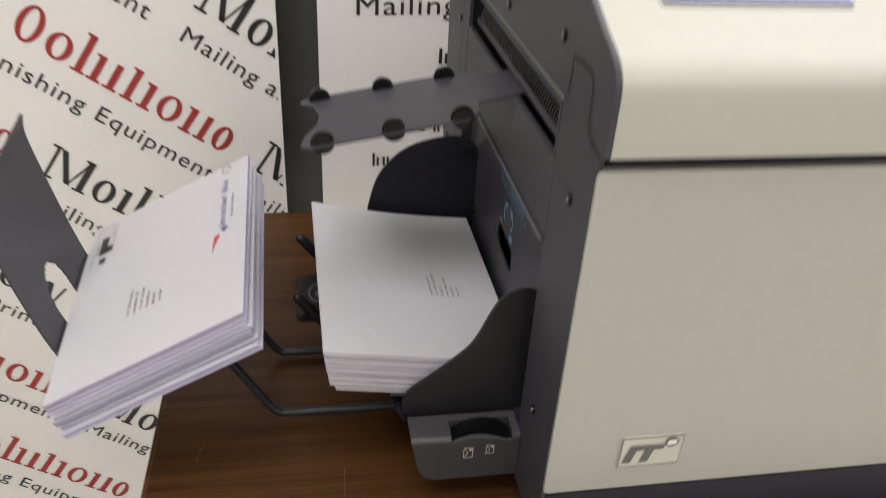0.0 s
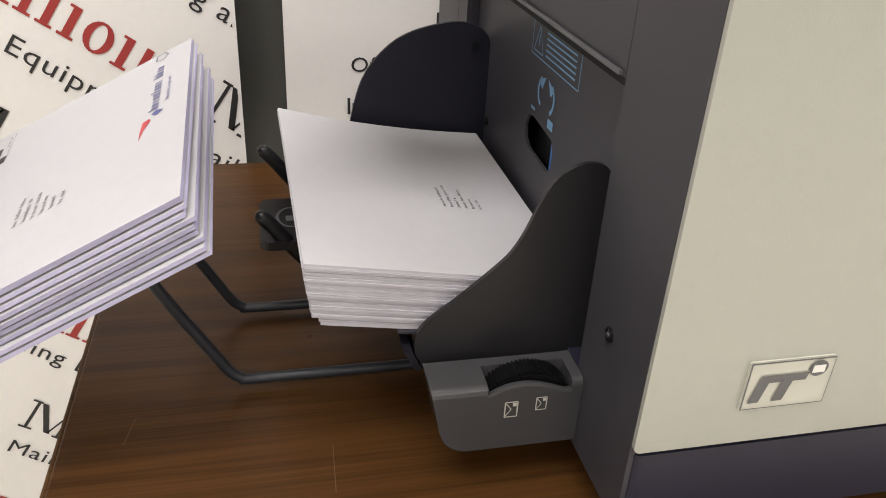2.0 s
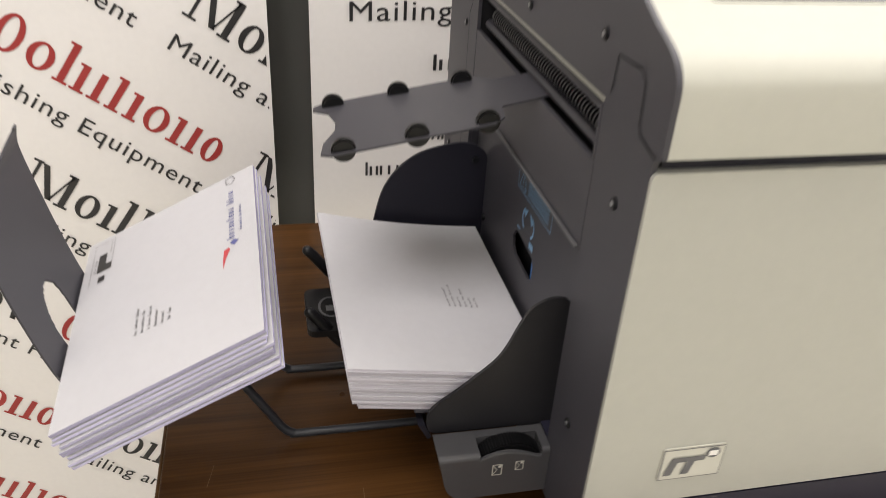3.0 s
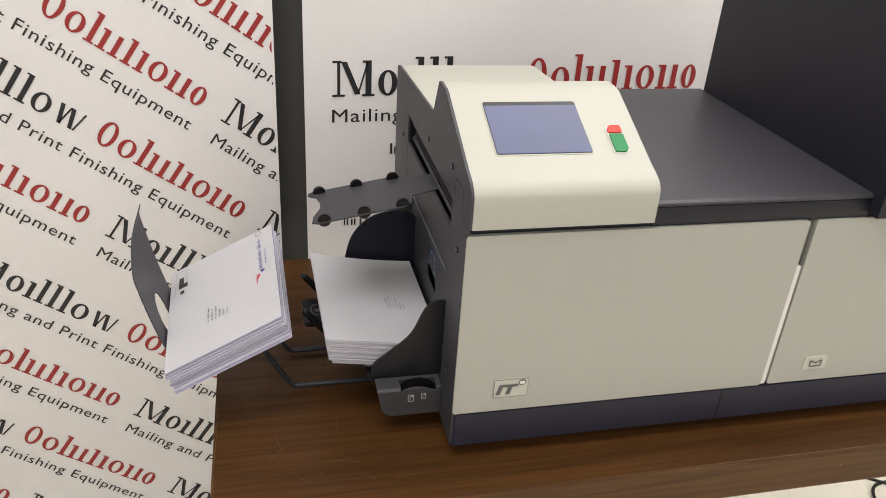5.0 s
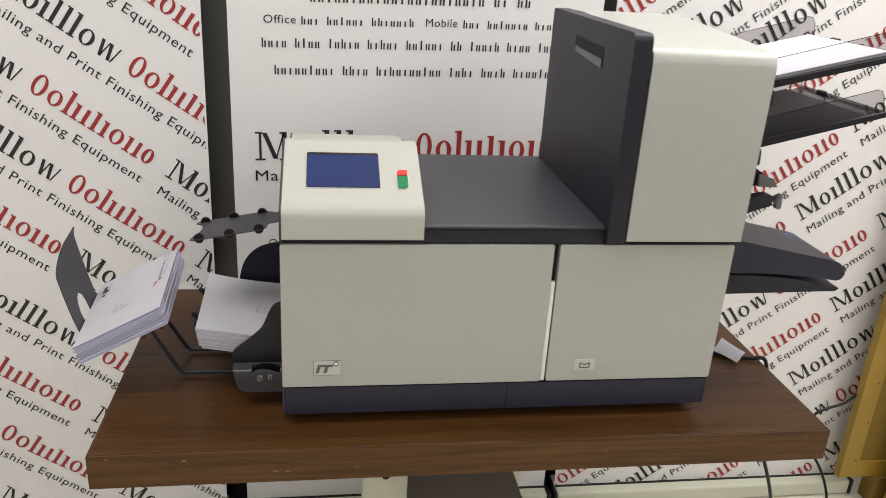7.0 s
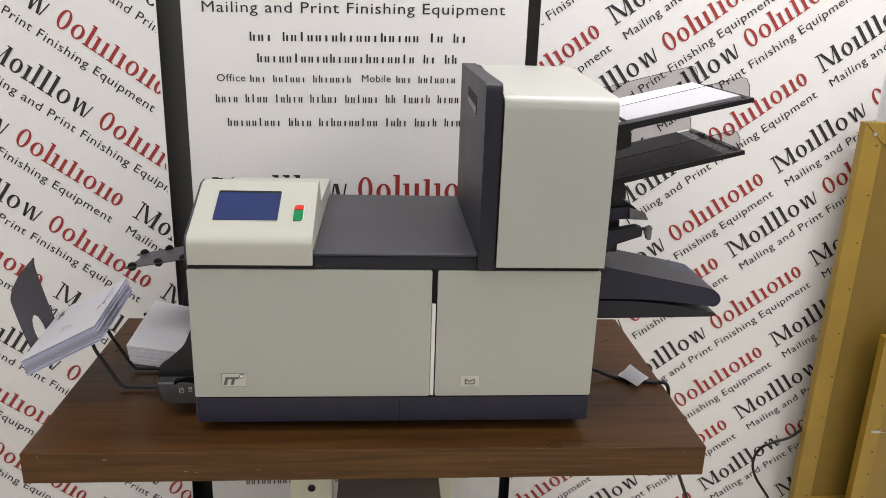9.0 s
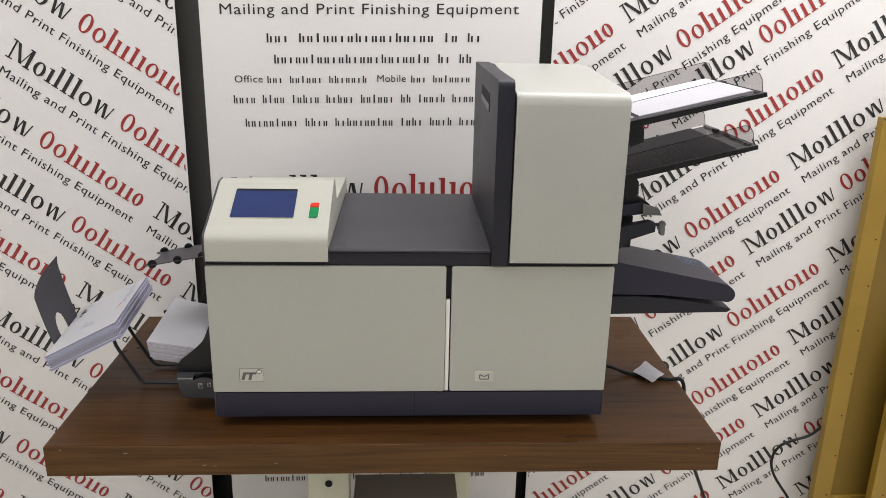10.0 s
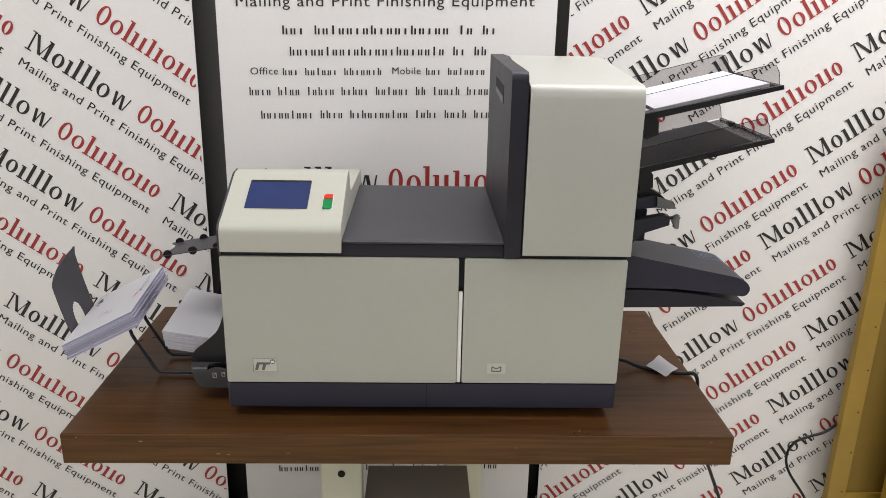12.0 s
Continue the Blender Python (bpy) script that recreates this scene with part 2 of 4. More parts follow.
def prism(pts, axis, lo, hi, r=0.0, seg=2, bm=None, holes=()):
    """A plate with outline pts. axis x: pts are (y, z); axis y: (x, z); axis z: (x, y)."""
    def place(a, b, d):
        return {"x": (d, a, b), "y": (a, d, b), "z": (a, b, d)}[axis]
    b = bmesh.new()
    n = len(pts)
    v0 = [b.verts.new(place(*p, lo)) for p in pts]
    v1 = [b.verts.new(place(*p, hi)) for p in pts]
    for i in range(n):
        b.faces.new((v0[i], v0[(i + 1) % n], v1[(i + 1) % n], v1[i]))
    caps = []
    if not holes:
        caps = [b.faces.new(v0), b.faces.new(v1[::-1])]
    else:
        for ring, d in ((v0, lo), (v1, hi)):
            edges = [b.edges.get((ring[i], ring[(i + 1) % n])) for i in range(n)]
            for h in holes:
                hv = [b.verts.new(place(*p, d)) for p in h]
                edges += [b.edges.new((hv[i], hv[(i + 1) % len(h)])) for i in range(len(h))]
            bmesh.ops.triangle_fill(b, use_beauty=True, use_dissolve=False, edges=edges)
        b.verts.index_update()
        for h in holes:
            for i in range(len(h)):
                pa, pb = Vector(place(*h[i], lo)), Vector(place(*h[(i + 1) % len(h)], lo))
                pc, pd = Vector(place(*h[(i + 1) % len(h)], hi)), Vector(place(*h[i], hi))
                b.faces.new([b.verts.new(p) for p in (pa, pb, pc, pd)])
        bmesh.ops.remove_doubles(b, verts=b.verts, dist=1e-6)
    if r:
        rims = [e for e in b.edges if len(e.link_faces) == 2 and e.calc_face_angle(0) > 0.6]
        bmesh.ops.bevel(b, geom=rims, offset=r, segments=seg, affect="EDGES", profile=0.5)
    return join(bm, b) if bm else b


def rounded(x0, x1, y0, y1, r, seg=5):
    """Outline of a rectangle with round corners; r: one radius, or four from (x1, y1) counter-clockwise."""
    rs = r if isinstance(r, (list, tuple)) else [r] * 4
    pts = []
    for (cx, cy, a), q in zip(((x1, y1, 0), (x0, y1, 90), (x0, y0, 180), (x1, y0, 270)), rs):
        sx, sy = (-1 if cx == x1 else 1), (-1 if cy == y1 else 1)
        if q <= 0:
            pts.append((cx, cy))
            continue
        for i in range(seg + 1):
            t = radians(a + 90 * i / seg)
            pts.append((cx + sx * q + q * math.cos(t), cy + sy * q + q * math.sin(t)))
    return pts


def smooth_line(pts, n=6, closed=False):
    """Catmull-Rom line through the points."""
    v = [Vector(p) for p in pts]
    m = len(v)
    out = []
    for i in range(m if closed else m - 1):
        g = (lambda k: v[k % m]) if closed else (lambda k: v[max(0, min(m - 1, k))])
        p0, p1, p2, p3 = g(i - 1), g(i), g(i + 1), g(i + 2)
        for j in range(n):
            t = j / n
            out.append(0.5 * ((2 * p1) + (p2 - p0) * t + (2 * p0 - 5 * p1 + 4 * p2 - p3) * t * t + (3 * p1 - p0 - 3 * p2 + p3) * t ** 3))
    if not closed:
        out.append(v[-1])
    return out


def tube(pts, r, sides=10, bm=None):
    b = bm or bmesh.new()
    pts = [Vector(p) for p in pts]
    rings = []
    up = Vector((0.13, 0.21, 0.97)).normalized()
    for i, p in enumerate(pts):
        d = (pts[min(i + 1, len(pts) - 1)] - pts[max(i - 1, 0)]).normalized()
        a = d.cross(up)
        if a.length < 0.05:
            a = d.cross(Vector((0, 1, 0)))
        a.normalize()
        c = d.cross(a)
        q = r[i] if isinstance(r, list) else r
        rings.append([b.verts.new(p + q * (math.cos(2 * math.pi * k / sides) * a + math.sin(2 * math.pi * k / sides) * c)) for k in range(sides)])
    for q, s in zip(rings, rings[1:]):
        for k in range(sides):
            b.faces.new((q[k], q[(k + 1) % sides], s[(k + 1) % sides], s[k]))
    b.faces.new(rings[0])
    b.faces.new(rings[-1][::-1])
    return b


def cyl(centre, axis, r, length, sides=24, bevel=0.0, bm=None):
    b = bmesh.new()
    bmesh.ops.create_cone(b, cap_ends=True, segments=sides, radius1=r, radius2=r, depth=length)
    if bevel:
        rim = [e for e in b.edges if e.calc_face_angle(0) > 1.0]
        bmesh.ops.bevel(b, geom=rim, offset=bevel, segments=2, affect="EDGES")
    turn = Vector(axis).to_track_quat("Z", "Y").to_matrix().to_4x4()
    bmesh.ops.transform(b, matrix=Matrix.Translation(centre) @ turn, verts=b.verts)
    return join(bm, b) if bm else b


# ---- print: flat ink laid on a plane, drawn in (u, v) and set by an affine map ----


def ink(shapes, to_world):
    bm = bmesh.new()
    for s in shapes:
        if len(s) == 2 and isinstance(s[0], list):
            outer, inner = s
            vo = [bm.verts.new(to_world(*p)) for p in outer]
            vi = [bm.verts.new(to_world(*p)) for p in inner]
            n = len(vo)
            for i in range(n):
                bm.faces.new((vo[i], vo[(i + 1) % n], vi[(i + 1) % n], vi[i]))
        else:
            bm.faces.new([bm.verts.new(to_world(*p)) for p in s])
    return bm


def bar(u0, u1, v0, v1, lean=0.0):
    return [(u0, v0), (u1, v0), (u1 + lean, v1), (u0 + lean, v1)]


def ring(u0, u1, v0, v1, tu, tv, n=18):
    cu, cv, ru, rv = (u0 + u1) / 2, (v0 + v1) / 2, (u1 - u0) / 2, (v1 - v0) / 2
    a = [(math.cos(2 * math.pi * i / n), math.sin(2 * math.pi * i / n)) for i in range(n)]
    return [[(cu + ru * c, cv + rv * s) for c, s in a], [(cu + (ru - tu) * c, cv + (rv - tv) * s) for c, s in a]]


def mark(kinds, u, v, cap, width):
    """A row of plain strokes and rings in the rhythm of a printed name, width wide."""
    size = {"A": 1.32, "B": 0.74, "C": 0.42, "D": 0.42, "E": 0.48, "F": 0.80, "G": 1.12, "H": 0.80, "J": 0.86, "K": 0.52, "L": 0.86, "N": 0.66}
    total = sum(size[k] for k in kinds)
    k_u = width / total
    out = []
    for k in kinds:
        w = size[k] * k_u
        s, thin, xh, asc = 0.165 * cap, 0.062 * cap, 0.73 * cap, 1.08 * cap
        pad = 0.10 * w
        a, b = u + pad, u + w - pad
        mid = (a + b) / 2
        def foot(c, top=None):
            f = [bar(c - s * 1.05, c + s * 1.05, v, v + thin)]
            return f + ([bar(c - s, c + s * 0.5, v + top - thin, v + top)] if top else [])
        if k == "A":
            out += foot(a + thin, cap) + foot(b - s * 0.5, cap) + [bar(a + thin * 0.4, a + thin * 1.7, v + thin, v + cap - thin), bar(b - s, b, v + thin, v + cap - thin), bar(mid + s * 0.15, mid + s * 1.1, v + cap * 0.06, v + cap * 0.97, -(mid - a) * 0.78), bar(mid + s * 0.55, mid + s * 0.85, v + cap * 0.06, v + cap * 0.97, (b - mid) * 0.55)]
        elif k in "CDEK":
            top = {"C": xh, "D": asc, "E": asc, "K": 0.9 * cap}[k]
            out += foot(mid, top) + [bar(mid - s / 2, mid + s / 2, v + thin, v + top - thin)]
        elif k in "JL":
            out += foot(a + s * 0.7, xh) + foot(b - s * 0.7) + [bar(a + s * 0.2, a + s * 1.2, v + thin, v + xh - thin), bar(b - s * 1.2, b - s * 0.2, v + thin, v + xh)]
        elif k == "G":
            out += [bar(a + w * 0.16, a + w * 0.16 + s * 0.85, v, v + xh, -w * 0.14), bar(mid + w * 0.10, mid + w * 0.10 + s * 0.85, v, v + xh, -w * 0.14), bar(a + w * 0.20, a + w * 0.20 + thin, v, v + xh, w * 0.13), bar(b - w * 0.16, b - w * 0.16 + thin, v, v + xh, w * 0.13)]
        elif k == "H":
            out += [ring(a, b, v, v + cap, s * 0.9, thin * 1.2)]
        else:
            out += [ring(a, b, v, v + xh, s * 0.95, thin)]
        u += w
    return out


def bars(words, u0, u1, v, height):
    """Plain upright bars, one a letter, in words of the given letter counts, filling u0 to u1."""
    total = sum(words) + len(words) - 1
    step = (u1 - u0) / total
    out, u, k = [], u0, 0
    for w in words:
        for i in range(w):
            tall = 1.0 if i == 0 or (k * 7) % 5 == 0 else 0.68
            k += 1
            if k % 3 == 0:
                out += [bar(u + step * 0.31, u + step * 0.56, v, v + height * tall)]
            else:
                out += [bar(u + step * 0.13, u + step * 0.35, v, v + height * tall), bar(u + step * 0.54, u + step * 0.76, v, v + height * 0.68)]
            u += step
        u += step
    return out


TEXTS = {}


def words_mesh(body, u0, u1, v, height, to_world, thin=0.0):
    """Readable words in the built-in font, stretched to run from u0 to u1 with capitals of the given height."""
    if body not in TEXTS:
        c = bpy.data.curves.new("words", "FONT")
        c.body, c.size, c.resolution_u, c.offset = body, 1.0, 3, thin
        c.space_character = 1.08
        ob = bpy.data.objects.new("words", c)
        me = bpy.data.meshes.new_from_object(ob)
        bpy.data.objects.remove(ob)
        TEXTS[body] = ([tuple(x.co) for x in me.vertices], [tuple(p.vertices) for p in me.polygons])
        bpy.data.meshes.remove(me)
    vs, fs = TEXTS[body]
    lo, hi = min(p[0] for p in vs), max(p[0] for p in vs)
    bm = bmesh.new()
    made = [bm.verts.new(to_world(u0 + (p[0] - lo) / (hi - lo) * (u1 - u0), v + p[1] / 0.70 * height)) for p in vs]
    for f in fs:
        try:
            bm.faces.new([made[i] for i in f])
        except ValueError:
            pass
    return bm

# ---- the room ----
TABLE = 0.742
setting("floor", box(-2.6, 3.4, -3.6, 1.9, -0.1, 0.0), FLOORING, "cream vinyl floor with faint speckle")
setting("ceiling", box(-2.6, 3.4, -3.6, 1.9, CEILING, CEILING + 0.1), CEIL, "white ceiling of mineral tiles")
setting("wall_north", box(-2.6, 3.4, 1.30, 1.42, 0, CEILING), WALL, "plain white painted wall")
# Unseen wall; its grey is chosen to darken the machine's front.
setting("wall_south", box(-2.6, 3.4, -3.6, -3.48, 0, CEILING), FAR_WALL, "unseen grey wall, toned to dim the fronts facing it")
setting("wall_west", box(-2.6, -2.48, -3.48, 1.30, 0, CEILING), WALL, "plain white painted wall")
setting("wall_east", box(3.28, 3.4, -3.48, 1.30, 0, CEILING), WALL, "plain white painted wall")

fixture = None
for px, py in LIGHT_PLACES:
    at = (px, py, CEILING)
    if fixture is None:
        fixture = thing("ceiling_light", at, "long white ceiling light panel, unseen, placed to balance the brightness", "ceiling light", "ceiling lights")
        f = box(px - 0.6, px + 0.6, py - 0.4, py + 0.4, CEILING - 0.012, CEILING - 0.001, 0.002)
        part("frame", f, WALL, fixture)
        part("diffuser", box(px - 0.58, px + 0.58, py - 0.38, py + 0.38, CEILING - 0.016, CEILING - 0.0125), LAMP, fixture, "glowing white diffuser")
    else:
        copy_thing(fixture, Matrix.Translation(at))
    lamp = bpy.data.lights.new("panel_light", "AREA")
    lamp.shape, lamp.size, lamp.size_y, lamp.energy, lamp.color = "RECTANGLE", 1.14, 0.74, LIGHT_POWER, LIGHT_COLOUR
    lo = new("panel_light", lamp)
    lo.location = (px, py, CEILING - 0.02)

# ---- banners ----
LEFT_Y, CENTRE_Y, RIGHT_Y = 1.013, 1.038, 1.038
PERIOD, NAME_GAP = 0.640, 0.3055


def banner(x0, x1, y, label, ztop=2.05):
    b = thing("roller_banner", ((x0 + x1) / 2, y, 0), label, "banner", "roller banners")
    part("printed_sheet", box(x0, x1, y, y + 0.003, 0.05, ztop), BANNER, b, "white printed banner sheet")
    part("base_cassette", box(x0, x1, y - 0.045, y + 0.05, 0.004, 0.052, 0.006), POST, b, "pale metal base cassette")
    for ex in (x0 - 0.011, x1 + 0.001):
        part("end_cap", box(ex, ex + 0.010, y - 0.046, y + 0.051, 0.002, 0.054, 0.003), BLACK, b, "black end cap")
    part("cassette_slot", box(x0 + 0.002, x1 - 0.002, y - 0.012, y - 0.004, 0.0512, 0.0535), HOLE, b)
    part("top_rail", box(x0, x1, y - 0.006, y + 0.008, ztop, ztop + 0.025, 0.003), ALU, b)
    return b


def clip_to(bm, x0, x1):
    for x, n in ((x0, (-1, 0, 0)), (x1, (1, 0, 0))):
        bmesh.ops.bisect_plane(bm, geom=bm.verts[:] + bm.edges[:] + bm.faces[:], plane_co=(x, 0, 0), plane_no=n, clear_outer=True)
    return bm


def slanted_print(b, x0, x1, y, angle, rows):
    """Rows of the repeated name with its line of words beneath, climbing at the angle; rows: (across, along) of a name's start."""
    ca, sa = math.cos(radians(angle)), math.sin(radians(angle))
    for c, s0 in rows:
        for k in range(-5, 6):
            s = s0 + k * PERIOD
            def put(u, v, s=s, c=c):
                return (ca * (s + u) - sa * (c + v), y - 0.0012, sa * (s + u) + ca * (c + v))
            ends = [put(u, v) for u in (0, 0.61) for v in (-0.06, 0.055)]
            if max(e[0] for e in ends) < x0 or min(e[0] for e in ends) > x1 or max(e[2] for e in ends) < 0.06 or min(e[2] for e in ends) > 2.0:
                continue
            for nm, kinds, u, w, m in (("name_mark", "ABCDEDFG", 0, 0.285, INK), ("name_mark", "HFDJKCFLN", NAME_GAP, 0.297, RED_INK)):
                bm = clip_to(ink(mark(kinds, u, 0, 0.051, w), put), x0 + 0.004, x1 - 0.004)
                if bm.faces:
                    tagged(part(nm, bm, m, b, "black name mark" if m is INK else "red name mark"), kind="stuff")
                else:
                    bm.free()
            bm = clip_to(words_mesh("Mailing and Print Finishing Equipment", 0.007, 0.603, -0.047, 0.0225, put), x0 + 0.004, x1 - 0.004)
            if bm.faces:
                tagged(part("word_line", bm, INK, b, "line of small dark words"), kind="stuff")
            else:
                bm.free()


LX0, LX1, CX0, CX1, RX0, RX1 = -1.25, -0.020, 0.032, 0.8895, 0.921, 1.86
left_banner = banner(LX0, LX1, LEFT_Y, "white roller banner with slanting black and red repeated wording")
slanted_print(left_banner, LX0, LX1, LEFT_Y, -34.5, ((1.55, 0.42), (1.395, 0.21), (1.236, 0.178), (1.064, 0.560), (0.908, 0.120), (0.753, 0.616), (0.599, 0.146), (0.442, 0.556), (0.249, 0.385), (0.085, 0.159), (-0.080, 0.328), (-0.254, 0.082), (-0.42, 0.30)))
right_banner = banner(RX0, RX1, RIGHT_Y, "white roller banner with climbing black and red repeated wording")
slanted_print(right_banner, RX0, RX1, RIGHT_Y, 37.0, ((0.85, 0.33), (0.69, 0.10), (0.534, 0.518), (0.394, 0.290), (0.277, 0.471), (0.107, 0.270), (-0.064, 0.045), (-0.203, 0.464), (-0.371, 0.008), (-0.527, 0.436), (-0.676, 0.233), (-0.829, 0.020), (-1.002, 0.206), (-1.16, 0.42), (-1.32, 0.05)))
centre_banner = banner(CX0, CX1, CENTRE_Y, "white roller banner with large name and rows of contact details")
for z0 in (0.497, 1.0305, 1.562):
    def flat(u, v, z0=z0):
        return (u - 0.007, CENTRE_Y - 0.0012, z0 + v + 0.019 * (u - 0.09))
    tagged(part("name_mark", ink(mark("ABCDEDFG", 0.09, 0, 0.068, 0.355), flat), INK, centre_banner, "large black name mark"), kind="stuff")
    tagged(part("name_mark", ink(mark("HFDJKCFLN", 0.465, 0, 0.068, 0.37), flat), RED_INK, centre_banner, "large red name mark"), kind="stuff")
    tagged(part("word_line", words_mesh("Mailing and Print Finishing Equipment", 0.09, 0.838, -0.050, 0.026, flat), INK, centre_banner), kind="stuff")
    tagged(part("contact_line", ink(bars([3, 17, 2, 2], 0.200, 0.748, -0.118, 0.022), flat), INK, centre_banner), kind="stuff")
    tagged(part("contact_line", ink(bars([22, 2, 2], 0.217, 0.724, -0.170, 0.022), flat), INK, centre_banner), kind="stuff")
    tagged(part("word", words_mesh("Office", 0.117, 0.188, -0.217, 0.018, flat), INK, centre_banner), kind="stuff")
    tagged(part("contact_line", ink(bars([3, 6, 7], 0.198, 0.455, -0.219, 0.018), flat), INK, centre_banner), kind="stuff")
    tagged(part("word", words_mesh("Mobile", 0.480, 0.553, -0.217, 0.018, flat), INK, centre_banner), kind="stuff")
    tagged(part("contact_line", ink(bars([3, 7, 6], 0.565, 0.82, -0.219, 0.018), flat), INK, centre_banner), kind="stuff")
    tagged(part("contact_line", ink(bars([4, 4, 5, 5, 6, 2, 5, 4, 6], 0.110, 0.835, -0.270, 0.021), flat), INK, centre_banner), kind="stuff")
    tagged(part("contact_line", ink(bars([9, 4, 10, 4, 4, 7], 0.137, 0.800, -0.330, 0.021), flat), INK, centre_banner), kind="stuff")
backing = thing("partition_panel", (0.45, 1.11, 0), "dark grey partition panel standing behind the banners", "partition")
part("panel", box(-0.6, 1.5, 1.095, 1.125, 0.21, 2.0, 0.003), GREY_WALL, backing)
part("plinth", box(-0.6, 1.5, 1.090, 1.13, 0.0, 0.208, 0.003), BLACK, backing, "black plinth")

# ---- table ----
table = thing("table", (0.52, 0.62, 0), "dark walnut laminate table with thick worn edge on a metal frame", "table")
TX0, TX1, TY0, TY1 = -0.131, 1.165, 0.300, 0.943
part("tabletop", box(TX0 + 0.003, TX1 - 0.003, TY0 + 0.003, TY1 - 0.003, TABLE - 0.062, TABLE, 0.0015), WOOD, table)
part("front_edge", box(TX0, TX1, TY0, TY0 + 0.0035, TABLE - 0.064, TABLE - 0.0012, 0.0012), WOOD_EDGE, table, "walnut edging strip")
part("side_edge", box(TX0, TX0 + 0.0035, TY0 + 0.004, TY1, TABLE - 0.064, TABLE - 0.0012, 0.0012), WOOD_EDGE, table)
part("side_edge", box(TX1 - 0.0035, TX1, TY0 + 0.004, TY1, TABLE - 0.064, TABLE - 0.0012, 0.0012), WOOD_EDGE, table)
post = part("post", box(0.325, 0.420, 0.55, 0.60, 0.09, TABLE - 0.064, 0.004), POST, table, "cream metal post")
part("bolt_hole", cyl((0.373, 0.549, 0.488), (0, -1, 0), 0.0085, 0.003, 20), HOLE, post)
part("post", box(0.62, 0.715, 0.72, 0.77, 0.09, TABLE - 0.064, 0.004), POST, table, "cream metal post")
part("shelf", box(0.425, 0.675, 0.40, 0.70, 0.385, 0.412, 0.002), SHELF, table, "taupe lower shelf")
for fx in (0.30, 0.66):
    part("foot", box(fx, fx + 0.06, 0.36, 0.92, 0.045, 0.092, 0.006), POST, table)
    for fy in (0.40, 0.88):
        part("castor", cyl((fx + 0.03, fy, 0.0235), (1, 0, 0), 0.0235, 0.022, 20, 0.003), BLACK, table, "black castor")

# ---- folding and inserting machine ----
SX, FY, MB = 0.176, 0.368, 0.765
X1 = 0.942
BACK = 0.80
machine = thing("folder_inserter", (0.56, 0.58, TABLE), "cream and slate grey mail inserting machine standing on the table", "office machine")
part("base", prism(rounded(SX, X1, FY, BACK, 0.006), "z", MB, 0.8165, 0.002), NAVY, machine, "slate blue plinth")
part("seam", box(0.5640, 0.5662, FY - 0.0006, FY + 0.002, MB + 0.001, 0.816), HOLE, machine)
for fx in (0.24, 0.88):
    for fy in (0.43, 0.74):
        part("foot", cyl((fx, fy, (TABLE + MB) / 2), (0, 0, 1), 0.016, MB - TABLE, 18, 0.002), RUBBER, machine)
part("chassis", box(SX + 0.052, X1 - 0.004, FY + 0.014, BACK, 0.8165, 1.0885), GREY_DARK, machine, "slate inner body")
doorL = part("door", prism(rounded(SX - 0.0006, 0.6225, 0.8195, 1.0785, 0.004), "y", FY - 0.001, FY + 0.013, 0.0014), PANEL, machine, "cream front door")
doorR = part("door", prism(rounded(0.6335, X1, 0.8195, 1.0785, 0.004), "y", FY, FY + 0.013, 0.0022), PANEL, machine, "cream front door")
part("grip_strip", box(0.6235, 0.6310, FY + 0.001, FY + 0.008, 0.8195, 1.011, 0.001), CREAM_EDGE, machine, "pale plastic strip between the doors")
badge = part("badge", prism(rounded(0.2265, 0.2735, 0.8418, 0.8708, 0.0015), "y", FY - 0.0019, FY + 0.001, 0.0005), BADGE, doorL, "small cream badge with grey blocks")
def on_front(u, v):
    return (u, FY - 0.0026, v)
flag = [(0.2300, 0.8460), (0.2360, 0.8460), (0.2392, 0.8577), (0.2462, 0.8577), (0.2474, 0.8622), (0.2344, 0.8622)]
part("emblem", ink([flag, [(u + 0.0130, v) for u, v in flag]], on_front), BADGE_GREY, badge, "two slanting grey blocks")
part("rim", ink([bar(0.2268, 0.2732, 0.8696, 0.8705), bar(0.2268, 0.2277, 0.8424, 0.8696), bar(0.2268, 0.2732, 0.8421, 0.8426), bar(0.2728, 0.2732, 0.8426, 0.8696)], on_front), BADGE_GREY, badge, "shaded rim of the badge")
part("disc", ink([[(0.2648 + 0.0052 * math.cos(a * math.pi / 12), 0.8640 + 0.0048 * math.sin(a * math.pi / 12)) for a in range(24)]], on_front), BADGE_GREY, badge, "grey round sign")
part("envelope_sign", ink([bar(0.2614, 0.2682, 0.8616, 0.8662)], lambda u, v: (u, FY - 0.0029, v)), CREAM_EDGE, badge, "white envelope sign")
part("badge", prism(rounded(0.6830, 0.7195, 0.8405, 0.8620, 0.003), "y", FY - 0.0016, FY + 0.001, 0.0005), BADGE, doorR, "small pale badge with envelope sign")
def tick(u0, v0, u1, v1, t):
    d = Vector((u1 - u0, v1 - v0)).normalized() * t / 2
    n = Vector((-d.y, d.x))
    return [(u0 - n.x, v0 - n.y), (u1 - n.x, v1 - n.y), (u1 + n.x, v1 + n.y), (u0 + n.x, v0 + n.y)]
part("emblem", ink([tick(0.6925, 0.8460, 0.6925, 0.8560, 0.0022), tick(0.7100, 0.8460, 0.7100, 0.8560, 0.0022), tick(0.6925, 0.8460, 0.7100, 0.8460, 0.0022), tick(0.6925, 0.8560, 0.7012, 0.8515, 0.0022), tick(0.7012, 0.8515, 0.7100, 0.8560, 0.0022)], on_front), BADGE_GREY, doorR, "grey envelope sign")

